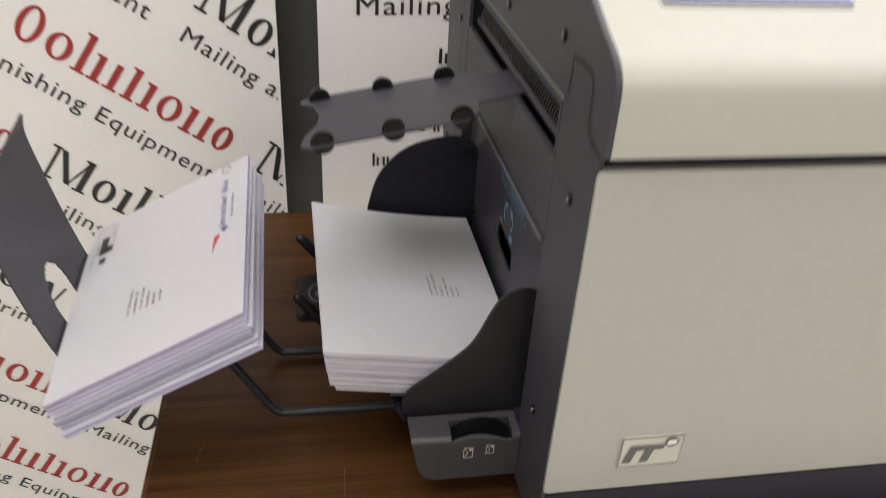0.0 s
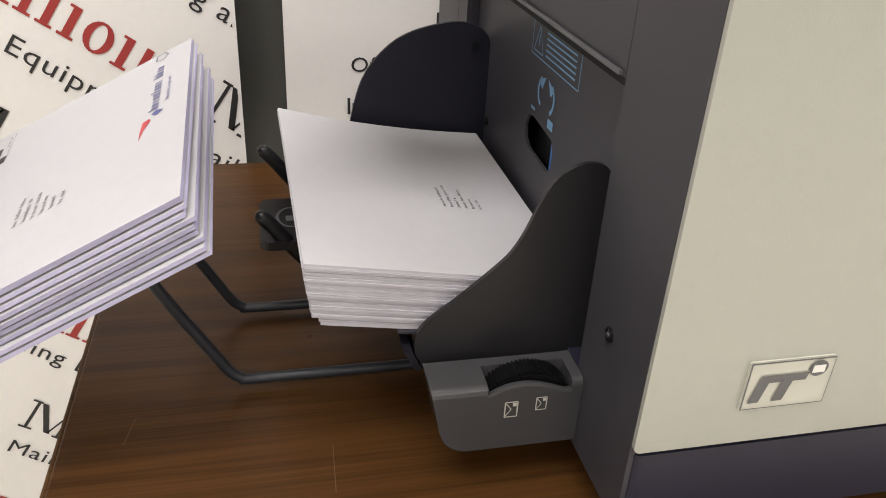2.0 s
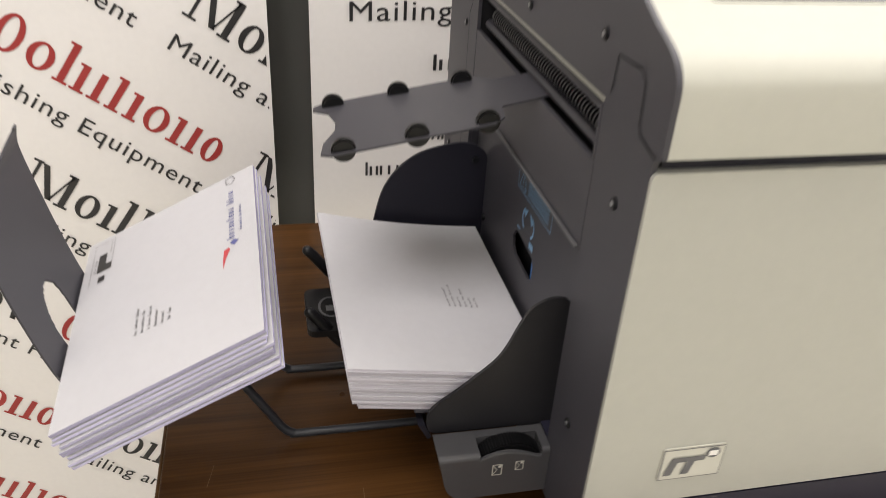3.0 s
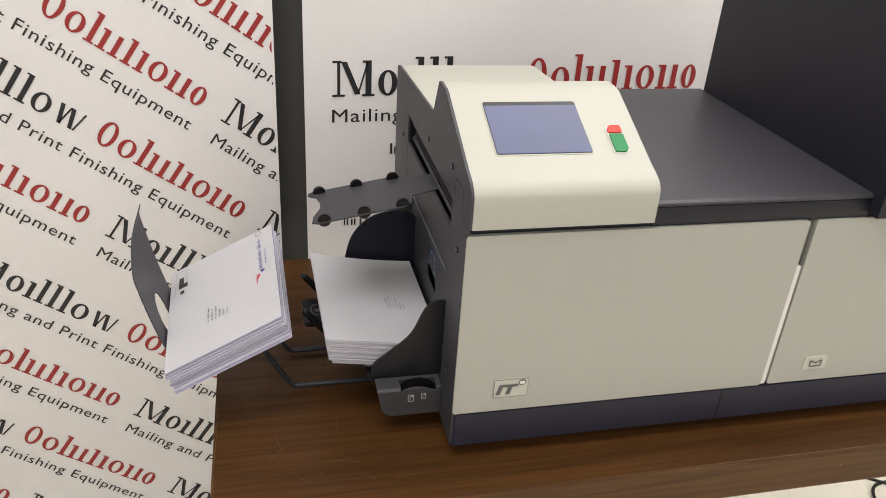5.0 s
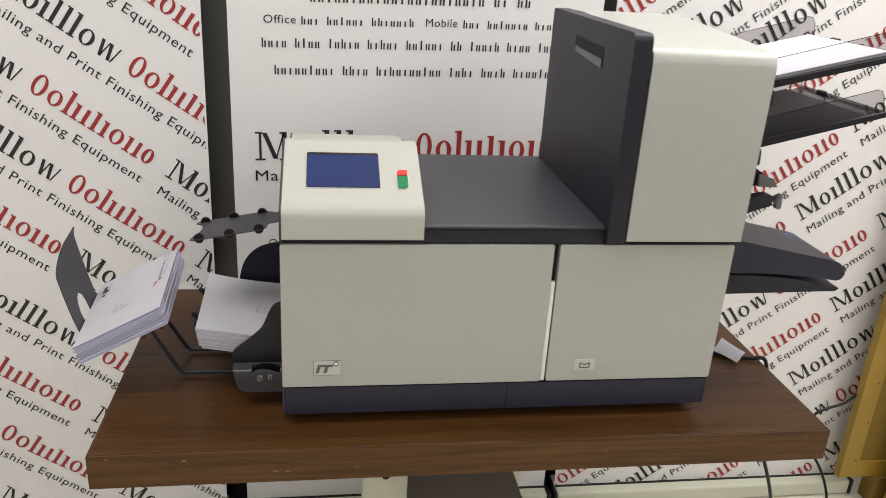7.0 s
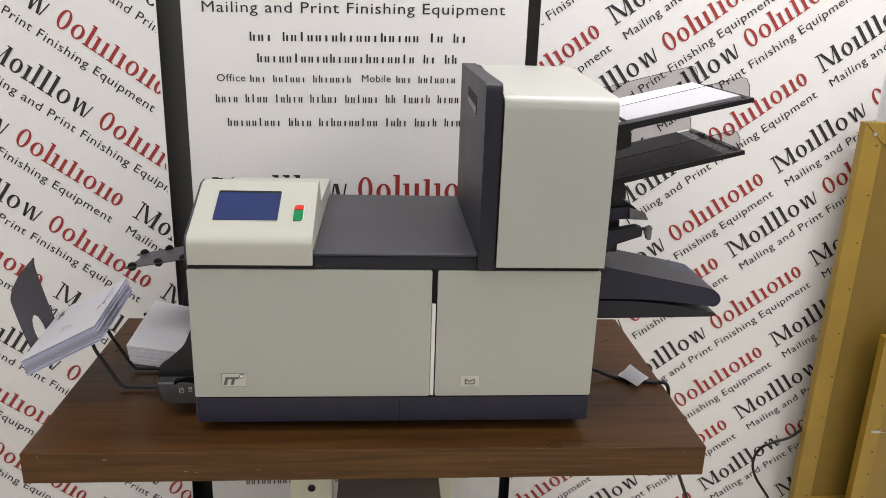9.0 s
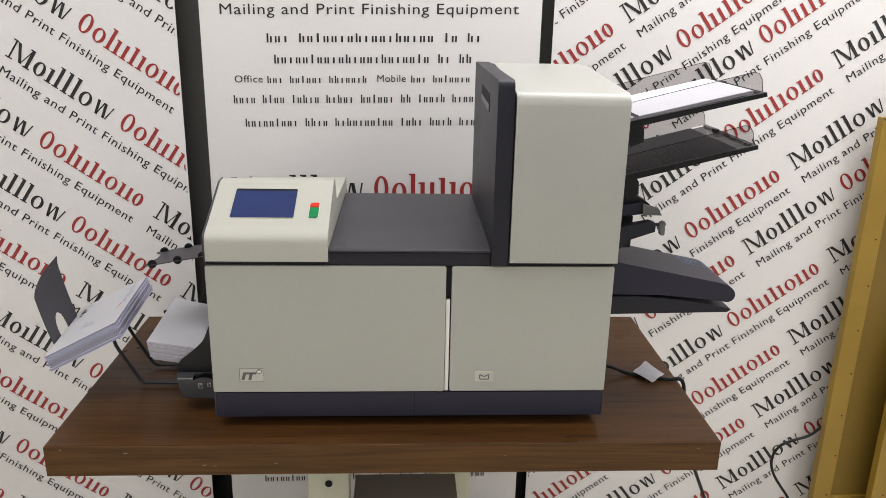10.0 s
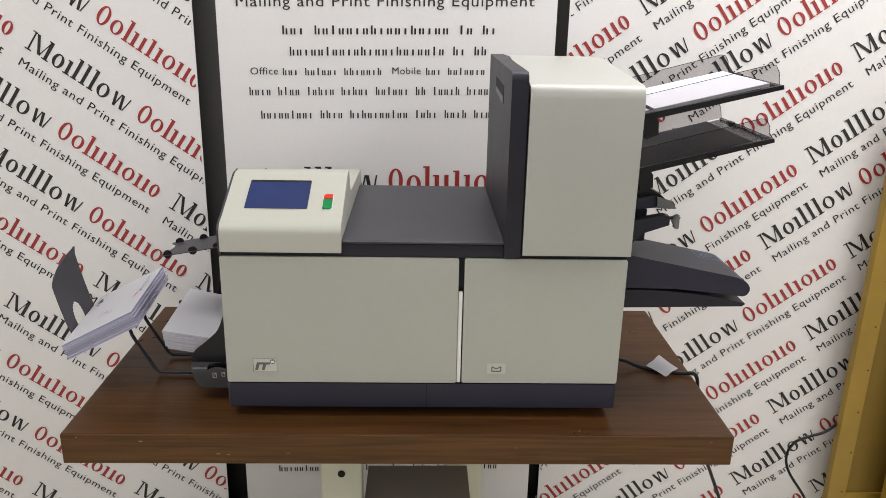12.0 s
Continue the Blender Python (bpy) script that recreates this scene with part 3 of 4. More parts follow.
# the rounded nose where the head's front meets its sloping face
NOSE = [tuple(p) for p in smooth_line([(FY - 0.006, 1.122), (FY - 0.0045, 1.130), (FY + 0.001, 1.1375), (FY + 0.010, 1.143), (FY + 0.026, 1.1490)], 4)]
NOSE_OUT = [(y - 0.0005, z + 0.0006) for y, z in NOSE]

# left end plate with the delivery slot
side = [(FY + 0.0018, MB + 0.002), (FY + 0.0018, 1.0790), (FY + 0.001, 1.0850), (FY - 0.0065, 1.0885), *NOSE_OUT, (0.511, 1.2022), (0.5200, 1.2046), (0.5480, 1.2056), (0.5535, 1.2035), (0.576, 1.160), (0.584, 1.1555), (0.596, 1.1545), (0.845, 1.1435), (0.857, 1.1410), (0.861, 1.133), (0.861, 1.085), (0.850, MB + 0.002)]
def cut(pts, k, value, sign):
    """The part of an outline on one side of a line: coordinate k above (sign 1) or below (sign -1) the value."""
    out = []
    for p, q in zip(pts, pts[1:] + pts[:1]):
        dp, dq = sign * (p[k] - value), sign * (q[k] - value)
        if dp >= 0:
            out.append(p)
        if (dp > 0 > dq) or (dp < 0 < dq):
            t = dp / (dp - dq)
            out.append((p[0] + (q[0] - p[0]) * t, p[1] + (q[1] - p[1]) * t))
    return out
middle = cut(cut(side, 0, 0.441, 1), 0, 0.748, -1)
for piece in (cut(side, 0, 0.441, -1), cut(side, 0, 0.748, 1), cut(middle, 1, 1.094, 1), cut(middle, 1, 0.792, -1)):
    part("end_panel", prism(piece, "x", SX - 0.001, SX + 0.0025), GREY, machine, "dark grey steel end panel")
for y0 in (0.438, 0.748):
    part("slot_cheek", box(SX + 0.0026, SX + 0.013, y0, y0 + 0.003, 0.80, 1.0), GREY, machine)
# Near-black boxes close the slot; the darkness inside is put into their colour.
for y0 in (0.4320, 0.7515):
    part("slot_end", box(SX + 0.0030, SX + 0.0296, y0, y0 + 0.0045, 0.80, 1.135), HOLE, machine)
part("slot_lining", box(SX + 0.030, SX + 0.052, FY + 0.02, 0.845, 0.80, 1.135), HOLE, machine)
part("roller", cyl((SX + 0.019, 0.593, 1.0870), (0, 1, 0), 0.0060, 0.30, 20), BLACK, machine, "black delivery roller")
part("shaft", box(SX + 0.0050, SX + 0.0095, 0.4470, 0.7400, 1.0790, 1.0850, 0.0012), GREY, machine, "grey shaft over the rollers")
rib = part("ribbed_roller", cyl((SX + 0.0115, 0.586, 1.0700), (0, 1, 0), 0.0060, 0.270, 16), RUBBER, machine, "ribbed black roller")
for i in range(48):
    part("rib", cyl((SX + 0.0115, 0.458 + i * 0.0054, 1.0700), (0, 1, 0), 0.0080, 0.0024, 14), BLACK, rib)
part("lower_roller", cyl((SX + 0.0100, 0.593, 1.0570), (0, 1, 0), 0.0042, 0.30, 16), GREY, machine, "grey lower roller")
part("slot_bracket", box(SX - 0.0016, SX + 0.0150, 0.4418, 0.4452, 1.0525, 1.0900, 0.0008), GREY, machine, "bent steel bracket at the slot's end")
part("delivery_flap", prism([(0.4420, 0.9865), (0.4420, 1.0520), (0.7470, 1.0500), (0.7470, 0.9885)], "x", SX - 0.0008, SX + 0.003, 0.0008), GREY, machine, "grey steel flap under the slot")
part("flap_lip", box(SX - 0.0035, SX - 0.0010, 0.4445, 0.7445, 0.9872, 0.9896, 0.0006), BADGE_GREY, machine, "pale folded edge of the flap")
part("flap_slit", box(SX + 0.0050, SX + 0.0085, 0.4445, 0.7445, 0.9790, 0.9900), HOLE, machine)
part("feed_plate", prism([(0.4412, 0.793), (0.4412, 1.0), (0.7478, 1.0), (0.7478, 0.793)], "x", SX + 0.0095, SX + 0.0115, 0.0, holes=([(0.556, 0.889), (0.549, 0.893), (0.548, 0.905), (0.552, 0.912), (0.590, 0.915), (0.600, 0.913), (0.605, 0.905), (0.603, 0.896), (0.595, 0.891)],)), GREY, machine, "grey steel feeder wall with an oval opening")
# Near-black plate behind the oval opening paints the shade of its depth.
part("oval_depth", prism([(0.54, 0.88), (0.54, 0.92), (0.612, 0.92), (0.612, 0.88)], "x", SX + 0.022, SX + 0.024), HOLE, machine)
part("release_lever", prism(rounded(0.5465, 0.5590, 0.886, 0.910, 0.004), "x", SX + 0.0125, SX + 0.020, 0.001), BLUE_PART, machine, "blue release lever")
def on_feed(u, v):
    return (SX + 0.0090, u, v)
def arc(cy, cz, r, a0, a1, t, n=8):
    o = [(cy + (r + t / 2) * math.cos(radians(a0 + (a1 - a0) * i / n)), cz + (r + t / 2) * math.sin(radians(a0 + (a1 - a0) * i / n))) for i in range(n + 1)]
    q = [(cy + (r - t / 2) * math.cos(radians(a0 + (a1 - a0) * i / n)), cz + (r - t / 2) * math.sin(radians(a0 + (a1 - a0) * i / n))) for i in range(n + 1)]
    return [[o[i], o[i + 1], q[i + 1], q[i]] for i in range(n)]
lab = [tick(0.530, 0.956, 0.617, 0.956, 0.0008), tick(0.530, 0.979, 0.617, 0.979, 0.0008), tick(0.530, 0.956, 0.530, 0.979, 0.0008), tick(0.617, 0.956, 0.617, 0.979, 0.0008),
       tick(0.613, 0.959, 0.604, 0.976, 0.0008), tick(0.604, 0.976, 0.595, 0.959, 0.0008), tick(0.595, 0.959, 0.613, 0.959, 0.0008), tick(0.604, 0.963, 0.604, 0.970, 0.0012)]
for i in range(5):
    lab.append(tick(0.537, 0.9605 + i * 0.0036, 0.590, 0.9605 + i * 0.0036, 0.0012))
lab = [[(u - 0.011, v - 0.001) for u, v in q] for q in lab]
lab += arc(0.575, 0.936, 0.0100, -65, 62, 0.0026) + arc(0.565, 0.936, 0.0100, 118, 245, 0.0026)
lab += [[(0.5845, 0.9425), (0.5725, 0.9470), (0.5785, 0.9375)], [(0.5560, 0.9425), (0.5680, 0.9470), (0.5620, 0.9375)], bar(0.588, 0.596, 0.9195, 0.9215), bar(0.552, 0.562, 0.9175, 0.9235)]
part("warning_print", ink(lab, on_feed), BLUE_INK, machine, "pale blue warning sign and turning arrows")
latch = [(0.433, 1.100), (0.431, 1.1235), (0.400, 1.1250), (0.3935, 1.1200), (0.3915, 1.0960), (0.388, 1.0915), (0.367, 1.0870)]
part("panel_seam", ink([tick(0.7760, 0.800, 0.7760, 1.060, 0.0012), tick(0.7760, 1.060, 0.7680, 1.070, 0.0012), tick(0.7680, 1.070, 0.7680, 1.130, 0.0012)], lambda u, v: (SX - 0.0016, u, v)), HOLE, machine, "dark seam of the outer strip")
part("latch_outline", ink([tick(*latch[i], *latch[i + 1], 0.0014) for i in range(6)], lambda u, v: (SX - 0.0016, u, v)), HOLE, machine)
for sy, sz in ((0.454, 1.129), (0.404, 1.042), (0.411, 0.861), (0.788, 1.047), (0.596, 1.111), (0.83, 0.90)):
    sc = part("screw", cyl((SX - 0.0014, sy, sz), (-1, 0, 0), 0.0042 if sy < 0.6 else 0.0030, 0.0024, 14, 0.0007), BLACK, machine, "dark screw head")
    part("socket", cyl((SX - 0.0028, sy, sz), (-1, 0, 0), 0.0017, 0.0004, 6), STEEL, sc)

# control head
head = [(FY - 0.006, 1.0885), *NOSE, (0.511, 1.2015), (0.5200, 1.2040), (0.5475, 1.2050), (0.5520, 1.2030), (0.5750, 1.160), (0.583, 1.1550), (0.595, 1.1540), (0.845, 1.1430), (0.856, 1.1405), (0.860, 1.133), (0.860, 1.0885)]
hd = part("control_head", prism(head, "x", SX + 0.0027, 0.4025, 0.0016), CREAM, machine, "cream control head with a sloping face", smooth=True)
def on_slope(u, d, h=0.0):
    """A place on the sloping face: u along x, d up the slope from its foot, h above it."""
    t = d / 0.1275
    y, z = 0.394 + (0.511 - 0.394) * t, 1.149 + (1.2015 - 1.149) * t
    return (u, y - 0.417 * h, z + 0.909 * h)
def on_slope_plate(pts, h0, h1):
    bm = bmesh.new()
    lo, hi = [bm.verts.new(on_slope(u, d, h0)) for u, d in pts], [bm.verts.new(on_slope(u, d, h1)) for u, d in pts]
    n = len(pts)
    for i in range(n):
        bm.faces.new((lo[i], lo[(i + 1) % n], hi[(i + 1) % n], hi[i]))
    bm.faces.new(lo)
    bm.faces.new(hi[::-1])
    return bm
part("screen_surround", on_slope_plate(rounded(0.2145, 0.3360, 0.0200, 0.1115, 0.004), -0.002, 0.0007), CREAM, hd, "pale bevelled rim of the touch screen")
# Black strip along the screen's top edge paints the shadow of its recess.
part("screen_gasket", on_slope_plate(rounded(0.2160, 0.3345, 0.0218, 0.1098, 0.003), -0.001, 0.0011), BLACK, hd, "black backing, wider above the screen as its painted recess shadow")
part("touch_screen", on_slope_plate(rounded(0.2168, 0.3337, 0.0226, 0.1030, 0.002), -0.001, 0.0015), SCREEN, hd, "glossy blue touch screen")
part("button_base", on_slope_plate(rounded(0.3618, 0.3817, 0.0203, 0.0662, (0.003, 0.007, 0.003, 0.007)), -0.001, 0.0008), CREAM_EDGE, hd)
part("red_button", on_slope_plate(rounded(0.3630, 0.3805, 0.0530, 0.0652, (0.002, 0.007, 0.001, 0.001)), -0.001, 0.0030), RED_BTN, hd, "red stop button")
part("green_button", on_slope_plate(rounded(0.3630, 0.3805, 0.0213, 0.0505, (0.001, 0.001, 0.002, 0.006)), -0.001, 0.0030), GREEN_BTN, hd, "green start button")

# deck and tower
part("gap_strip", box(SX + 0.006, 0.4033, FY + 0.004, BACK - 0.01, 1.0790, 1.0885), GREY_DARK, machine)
part("deck", prism([(FY + 0.0035, 1.1040), (FY + 0.0008, 1.1060), (FY + 0.0010, 1.1088), (FY + 0.0034, 1.1108), (FY + 0.0085, 1.1116), (0.815, 1.1116), (0.815, 1.1040)], "x", 0.4035, 0.7045, 0.0006), GREY, machine, "flat dark grey top deck", smooth=True)
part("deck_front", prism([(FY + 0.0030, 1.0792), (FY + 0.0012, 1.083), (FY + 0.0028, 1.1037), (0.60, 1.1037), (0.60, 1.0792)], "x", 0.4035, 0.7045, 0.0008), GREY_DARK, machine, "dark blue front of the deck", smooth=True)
cheek = part("tower_cheek", prism([(x, z) for x, z in rounded(0.352, 0.805, 1.084, 1.424, (0.006, 0.014, 0.002, 0.002))], "x", 0.7050, 0.7345, 0.0085, 4), GREY_DARK, machine, "slate side cheek of the tower", smooth=True)
# The recess is flat here: dark upper part and paler sill paint its shading.
grip = part("grip", prism([(0.483, 1.352), (0.483, 1.386), (0.640, 1.389), (0.640, 1.361)], "x", 0.7042, 0.7052), HOLE, cheek, "hand grip recess drawn flat, its shade painted near-black")
part("grip_sill", prism([(0.488, 1.352), (0.488, 1.366), (0.635, 1.371), (0.635, 1.361)], "x", 0.7036, 0.7044), BADGE_GREY, grip)
tower = [(0.353, 1.0905), (0.353, 1.380), (0.3555, 1.391), (0.362, 1.399), (0.374, 1.4035), (0.720, 1.425), (0.80, 1.422), (0.80, 1.0905)]
part("tower", prism(tower, "x", 0.7388, 0.9420, 0.0025), PANEL, machine, "tall cream feeder tower", smooth=True)
part("tower_gap", box(0.7340, 0.7386, 0.362, 0.79, 1.09, 1.40), HOLE, machine)
part("waist", box(0.705, X1 - 0.003, FY + 0.003, BACK, 1.0788, 1.0902), HOLE, machine)

# delivery arm with its six rollers
def arm_at(u, w, h=0.0):
    """u along the arm from the slot, w across towards the back."""
    return (0.168 - u, 0.580 + w, 1.0508 - 0.18 * u + h)
arm_pts = [(-0.02, -0.024), (0.022, -0.028), (0.025, -0.048), (0.034, -0.056), (0.150, -0.056), (0.157, -0.051), (0.154, -0.034), (0.144, -0.014), (0.142, 0.003), (0.146, 0.022), (0.157, 0.033), (0.156, 0.040), (0.150, 0.043), (0.030, 0.043), (0.022, 0.037), (0.014, 0.028), (-0.02, 0.028)]
bm = bmesh.new()
lo, hi = [bm.verts.new(arm_at(u, w, -0.0008)) for u, w in arm_pts], [bm.verts.new(arm_at(u, w, 0.0008)) for u, w in arm_pts]
for i in range(len(lo)):
    j = (i + 1) % len(lo)
    bm.faces.new((lo[i], lo[j], hi[j], hi[i]))
bm.faces.new(lo)
bm.faces.new(hi[::-1])
arm = part("delivery_arm", bm, GREY, machine, "flat grey steel delivery arm")
for u in (0.038, 0.089, 0.141):
    for w in (-0.050, 0.037):
        p = arm_at(u, w, 0.001)
        part("roller", cyl(p, (0.05, 1, 0), 0.0088, 0.007, 22, 0.0015), RUBBER, arm, "small black rubber roller")
# envelope feeder: guides, thumbwheel block, floor and end stop
feeder = thing("envelope_feeder", (0.13, 0.58, TABLE), "dark grey envelope feeder with two curved side guides", "feeder")
fg = smooth_line([(0.187, 0.926), (0.182, 0.9335), (0.172, 0.9355), (0.162, 0.932), (0.154, 0.925), (0.147, 0.911), (0.141, 0.896), (0.135, 0.885), (0.127, 0.876), (0.106, 0.857), (0.091, 0.845), (0.084, 0.836), (0.0825, 0.826), (0.085, 0.818), (0.091, 0.8145)], 4)
fg = [(p.x, p.y) for p in fg] + [(0.187, 0.8145)]
part("front_guide", prism(fg, "y", 0.4605, 0.4635, 0.0009), GUIDE, feeder, "curved dark side guide", smooth=True)
bg = smooth_line([(0.071, 0.850), (0.0735, 0.872), (0.083, 0.906), (0.101, 0.930), (0.123, 0.9435), (0.154, 0.9505), (0.172, 0.948), (0.183, 0.940), (0.186, 0.930)], 5)
bg = [(p.x, p.y) for p in bg] + [(0.186, 0.835), (0.072, 0.835)]
part("back_guide", prism(bg, "y", 0.7085, 0.7115, 0.0009), GREY_DARK, feeder, "round-topped dark side guide", smooth=True)
FEED_POSE = pose(0.0225, 0.4655, 0.8850, 1.57, 9.75, 1.6) @ pose(0, 0, -0.0410)
bm = box(0.060, 0.156, 0.0, 0.236, -0.0035, -0.0006, 0.0008)
bmesh.ops.transform(bm, matrix=FEED_POSE, verts=bm.verts)
part("floor_plate", bm, GREY, feeder, "sloping grey floor plate")
part("floor_lip", prism([(0.077, 0.8210), (0.085, 0.806), (0.088, 0.808), (0.082, 0.8210)], "y", 0.4640, 0.56, 0.0005), GREY_DARK, feeder)


def shell(xs, section):
    """Sections of (y, z) stood along x and skinned, with both ends closed."""
    b = bmesh.new()
    rows = [[b.verts.new((x + (-0.0065 * max(0.0, (z - 0.785) / 0.033) if x < 0.112 else 0.0), y, z)) for y, z in section(x)] for x in xs]
    n = len(rows[0])
    for a, c in zip(rows, rows[1:]):
        for k in range(n):
            b.faces.new((a[k], a[(k + 1) % n], c[(k + 1) % n], c[k]))
    b.faces.new(rows[0])
    b.faces.new(rows[-1][::-1])
    return b


BX0, BX1, BZ0, BZ1, BY0, BY1 = 0.0930, 0.1745, 0.7715, 0.8172, 0.4300, 0.4562


def block_foot(x):
    d = min(0.017, max(0.0, x - BX0))
    return BZ0 + 0.017 - math.sqrt(0.017 ** 2 - (0.017 - d) ** 2)


def block_lip(x):
    """The front skirt rises over the wheel in an arch."""
    return 0.8106 + 0.0074 * math.sin(math.pi * min(1.0, (x - 0.1195) / 0.047 + 0.04) ** 0.86)


def block_section(x):
    arc = [(BY0 + 0.0046 * (1 - math.cos(a)), BZ1 - 0.0046 * (1 - math.sin(a))) for a in [k * math.pi / 12 for k in range(7)]]
    return [(BY1, block_foot(x)), (BY0 + 0.001, block_foot(x)), (BY0, block_foot(x) + 0.001), (BY0, block_foot(x) + 0.002), (BY0, BZ1 - 0.0056)] + arc + [(BY0 + 0.0056, BZ1 + 0.0001), (BY1, BZ1 + 0.0008)]


left_xs = [BX0 + 0.017 * (1 - math.cos(k * math.pi / 16)) for k in range(9)] + [0.1125, 0.1180, 0.1188]
bm = shell(left_xs, block_section)
join(bm, shell([0.1680, 0.1715, 0.1735, BX1], block_section))
join(bm, shell([0.1188 + 0.0492 * k / 14 for k in range(15)], lambda x: [(BY0 + 0.0028, BZ0), (BY0 + 0.001, BZ0), (BY0, BZ0 + 0.001), (BY0, BZ0 + 0.002), (BY0, block_lip(x) - 0.0022), (BY0, block_lip(x) - 0.0012), (BY0 + 0.0006, block_lip(x)), (BY0 + 0.0028, block_lip(x))]))
join(bm, box(0.1188, 0.1680, 0.4492, BY1, 0.7900, BZ1 + 0.0006))
block = part("adjuster_block", bm, BLOCK_GREY, feeder, "grey moulded adjuster housing", smooth=True)
part("slot_shade", box(0.1190, 0.1678, 0.4330, 0.4488, 0.7900, 0.8010), HOLE, block)
bm = cyl((0.1435, 0.4410, 0.7925), (0, 1, 0), 0.0290, 0.0130, 48, 0.001)
bmesh.ops.bisect_plane(bm, geom=bm.verts[:] + bm.edges[:] + bm.faces[:], plane_co=(0, 0, 0.780), plane_no=(0, 0, 1), clear_inner=True)
part("thumbwheel", bm, WHEEL, block, "ribbed black thumbwheel")
bm = bmesh.new()
for i in range(-2, 40):
    rb = bmesh.new()
    bmesh.ops.create_cube(rb, size=1)
    bmesh.ops.transform(rb, matrix=Matrix.Translation((0.1435, 0.4410, 0.7925)) @ Matrix.Rotation(-2 * math.pi * i / 76, 4, "Y") @ Matrix.Translation((0.0291, 0, 0)) @ Matrix.Diagonal((0.0010, 0.0124, 0.0011, 1)), verts=rb.verts)
    join(bm, rb)
tagged(part("wheel_ribs", bm, WHEEL, block), kind="stuff")
for u0, dv, k in ((0.1292, 0.0012, 1.0), (0.1474, 0.0042, 0.84)):
    s = [tick(u0, 0.7945, u0 + 0.0072, 0.7945, 0.0007), tick(u0, 0.8050, u0 + 0.0072, 0.8050, 0.0007), tick(u0, 0.7945, u0, 0.8050, 0.0007), tick(u0 + 0.0072, 0.7945, u0 + 0.0072, 0.8050, 0.0007), tick(u0 + 0.0004, 0.8042, u0 + 0.0036, 0.7998, 0.0005), tick(u0 + 0.0036, 0.7998, u0 + 0.0004, 0.7952, 0.0005), bar(u0 + 0.0044, u0 + 0.0066, 0.8018, 0.8044)]
    on_block = lambda u, v: (u0 + (u - u0) * k, BY0 - 0.0006, 0.7945 + (v - 0.7945) * k + dv)
    part("envelope_sign", ink(s, on_block), BADGE, block, "small white envelope sign")
for sx, sy, sz in ((0.1735, 0.7075, 0.932), (0.184, 0.700, 0.872)):
    part("screw", cyl((sx, sy, sz), (0, -1, 0) if sx < 0.18 else (-1, 0, 0), 0.0036, 0.003, 14, 0.0007), BLACK, feeder)
stop = part("end_stop", prism(rounded(-0.001, 0.060, 0.570, 0.637, 0.008), "z", 0.8335, 0.8395, 0.0018), BLACK, feeder, "black end stop with two fingers")
part("stop_mark", ink([ring(0.010, 0.032, 0.590, 0.622, 0.0022, 0.0022), bar(0.017, 0.028, 0.600, 0.608)], lambda u, v: (u, v, 0.8400)), BADGE_GREY, stop)
for y0, z0, x0 in ((0.574, 0.8215, 0.001), (0.655, 0.835, 0.004)):
    ln = smooth_line([(x0 + 0.034, z0 - 0.006), (x0 + 0.020, z0 + 0.010), (x0 + 0.006, z0 + 0.028), (x0 - 0.003, z0 + 0.037)], 5)
    part("finger", tube([(p.x, y0 + 0.004 * k / len(ln), p.y) for k, p in enumerate(ln)], [0.0050] * (len(ln) - 3) + [0.0047, 0.0038, 0.0015], 12), BLACK, stop, smooth=True)
part("stop_rail", box(0.035, 0.075, 0.575, 0.665, 0.8105, 0.8330, 0.001), BLACK, feeder)

# catch tray: two bent wires and a curved end plate
tray = thing("catch_tray", (-0.1, 0.585, TABLE), "grey wire catch tray with a curved steel end plate", "tray")
TRAY_POSE = pose(-0.185, 0.462, 0.8495, 4.75, -27.5, -0.5)
def slope(u, y, h):
    """u up the tray's slope from its low end, h at right angles above its wires."""
    return TRAY_POSE @ Vector((u, y - 0.462, h - 0.0375))
for wy in (0.544, 0.632):
    pts = [(0.14, wy, TABLE + 0.008), (-0.004, wy, TABLE + 0.008), (-0.018, wy, TABLE + 0.0095), (-0.026, wy, TABLE + 0.016), (-0.0365, wy, TABLE + 0.034), (-0.070, wy, 0.838), tuple(slope(0.105, wy, -0.0065)), tuple(slope(0.092, wy, -0.0005)), tuple(slope(0.05, wy, -0.0005)), tuple(slope(0.0, wy, -0.0005))]
    part("wire", tube([q for q in smooth_line(pts, 4)], 0.0038, 10), WIRE, tray, "bent dark wire", smooth=True)
part("cross_wire", tube([slope(0.05, 0.53, -0.0062), slope(0.05, 0.65, -0.0062)], 0.003, 8), WIRE, tray)
line = [(-0.172, 0.812), (-0.1745, 0.822), (-0.190, 0.858), (-0.203, 0.905), (-0.213, 0.950), (-0.2185, 0.978), (-0.219, 0.990), (-0.2145, 1.004)]
lv = smooth_line(line, 20)
bm = bmesh.new()
rows_v = []
for p in lv:
    z = p.y
    if z < 0.952:
        ya = 0.522
    else:
        t = min(1, (z - 0.952) / 0.050)
        ya = 0.522 + 0.012 * t + 0.105 * t ** 1.9
    yb = 0.655 if z < 0.985 else 0.655 - 0.010 * ((z - 0.985) / 0.02) ** 2
    ys = [ya + (yb - ya) * k / 90 for k in range(91)]
    rows_v.append([bm.verts.new((p.x, y, z)) for y in ys])
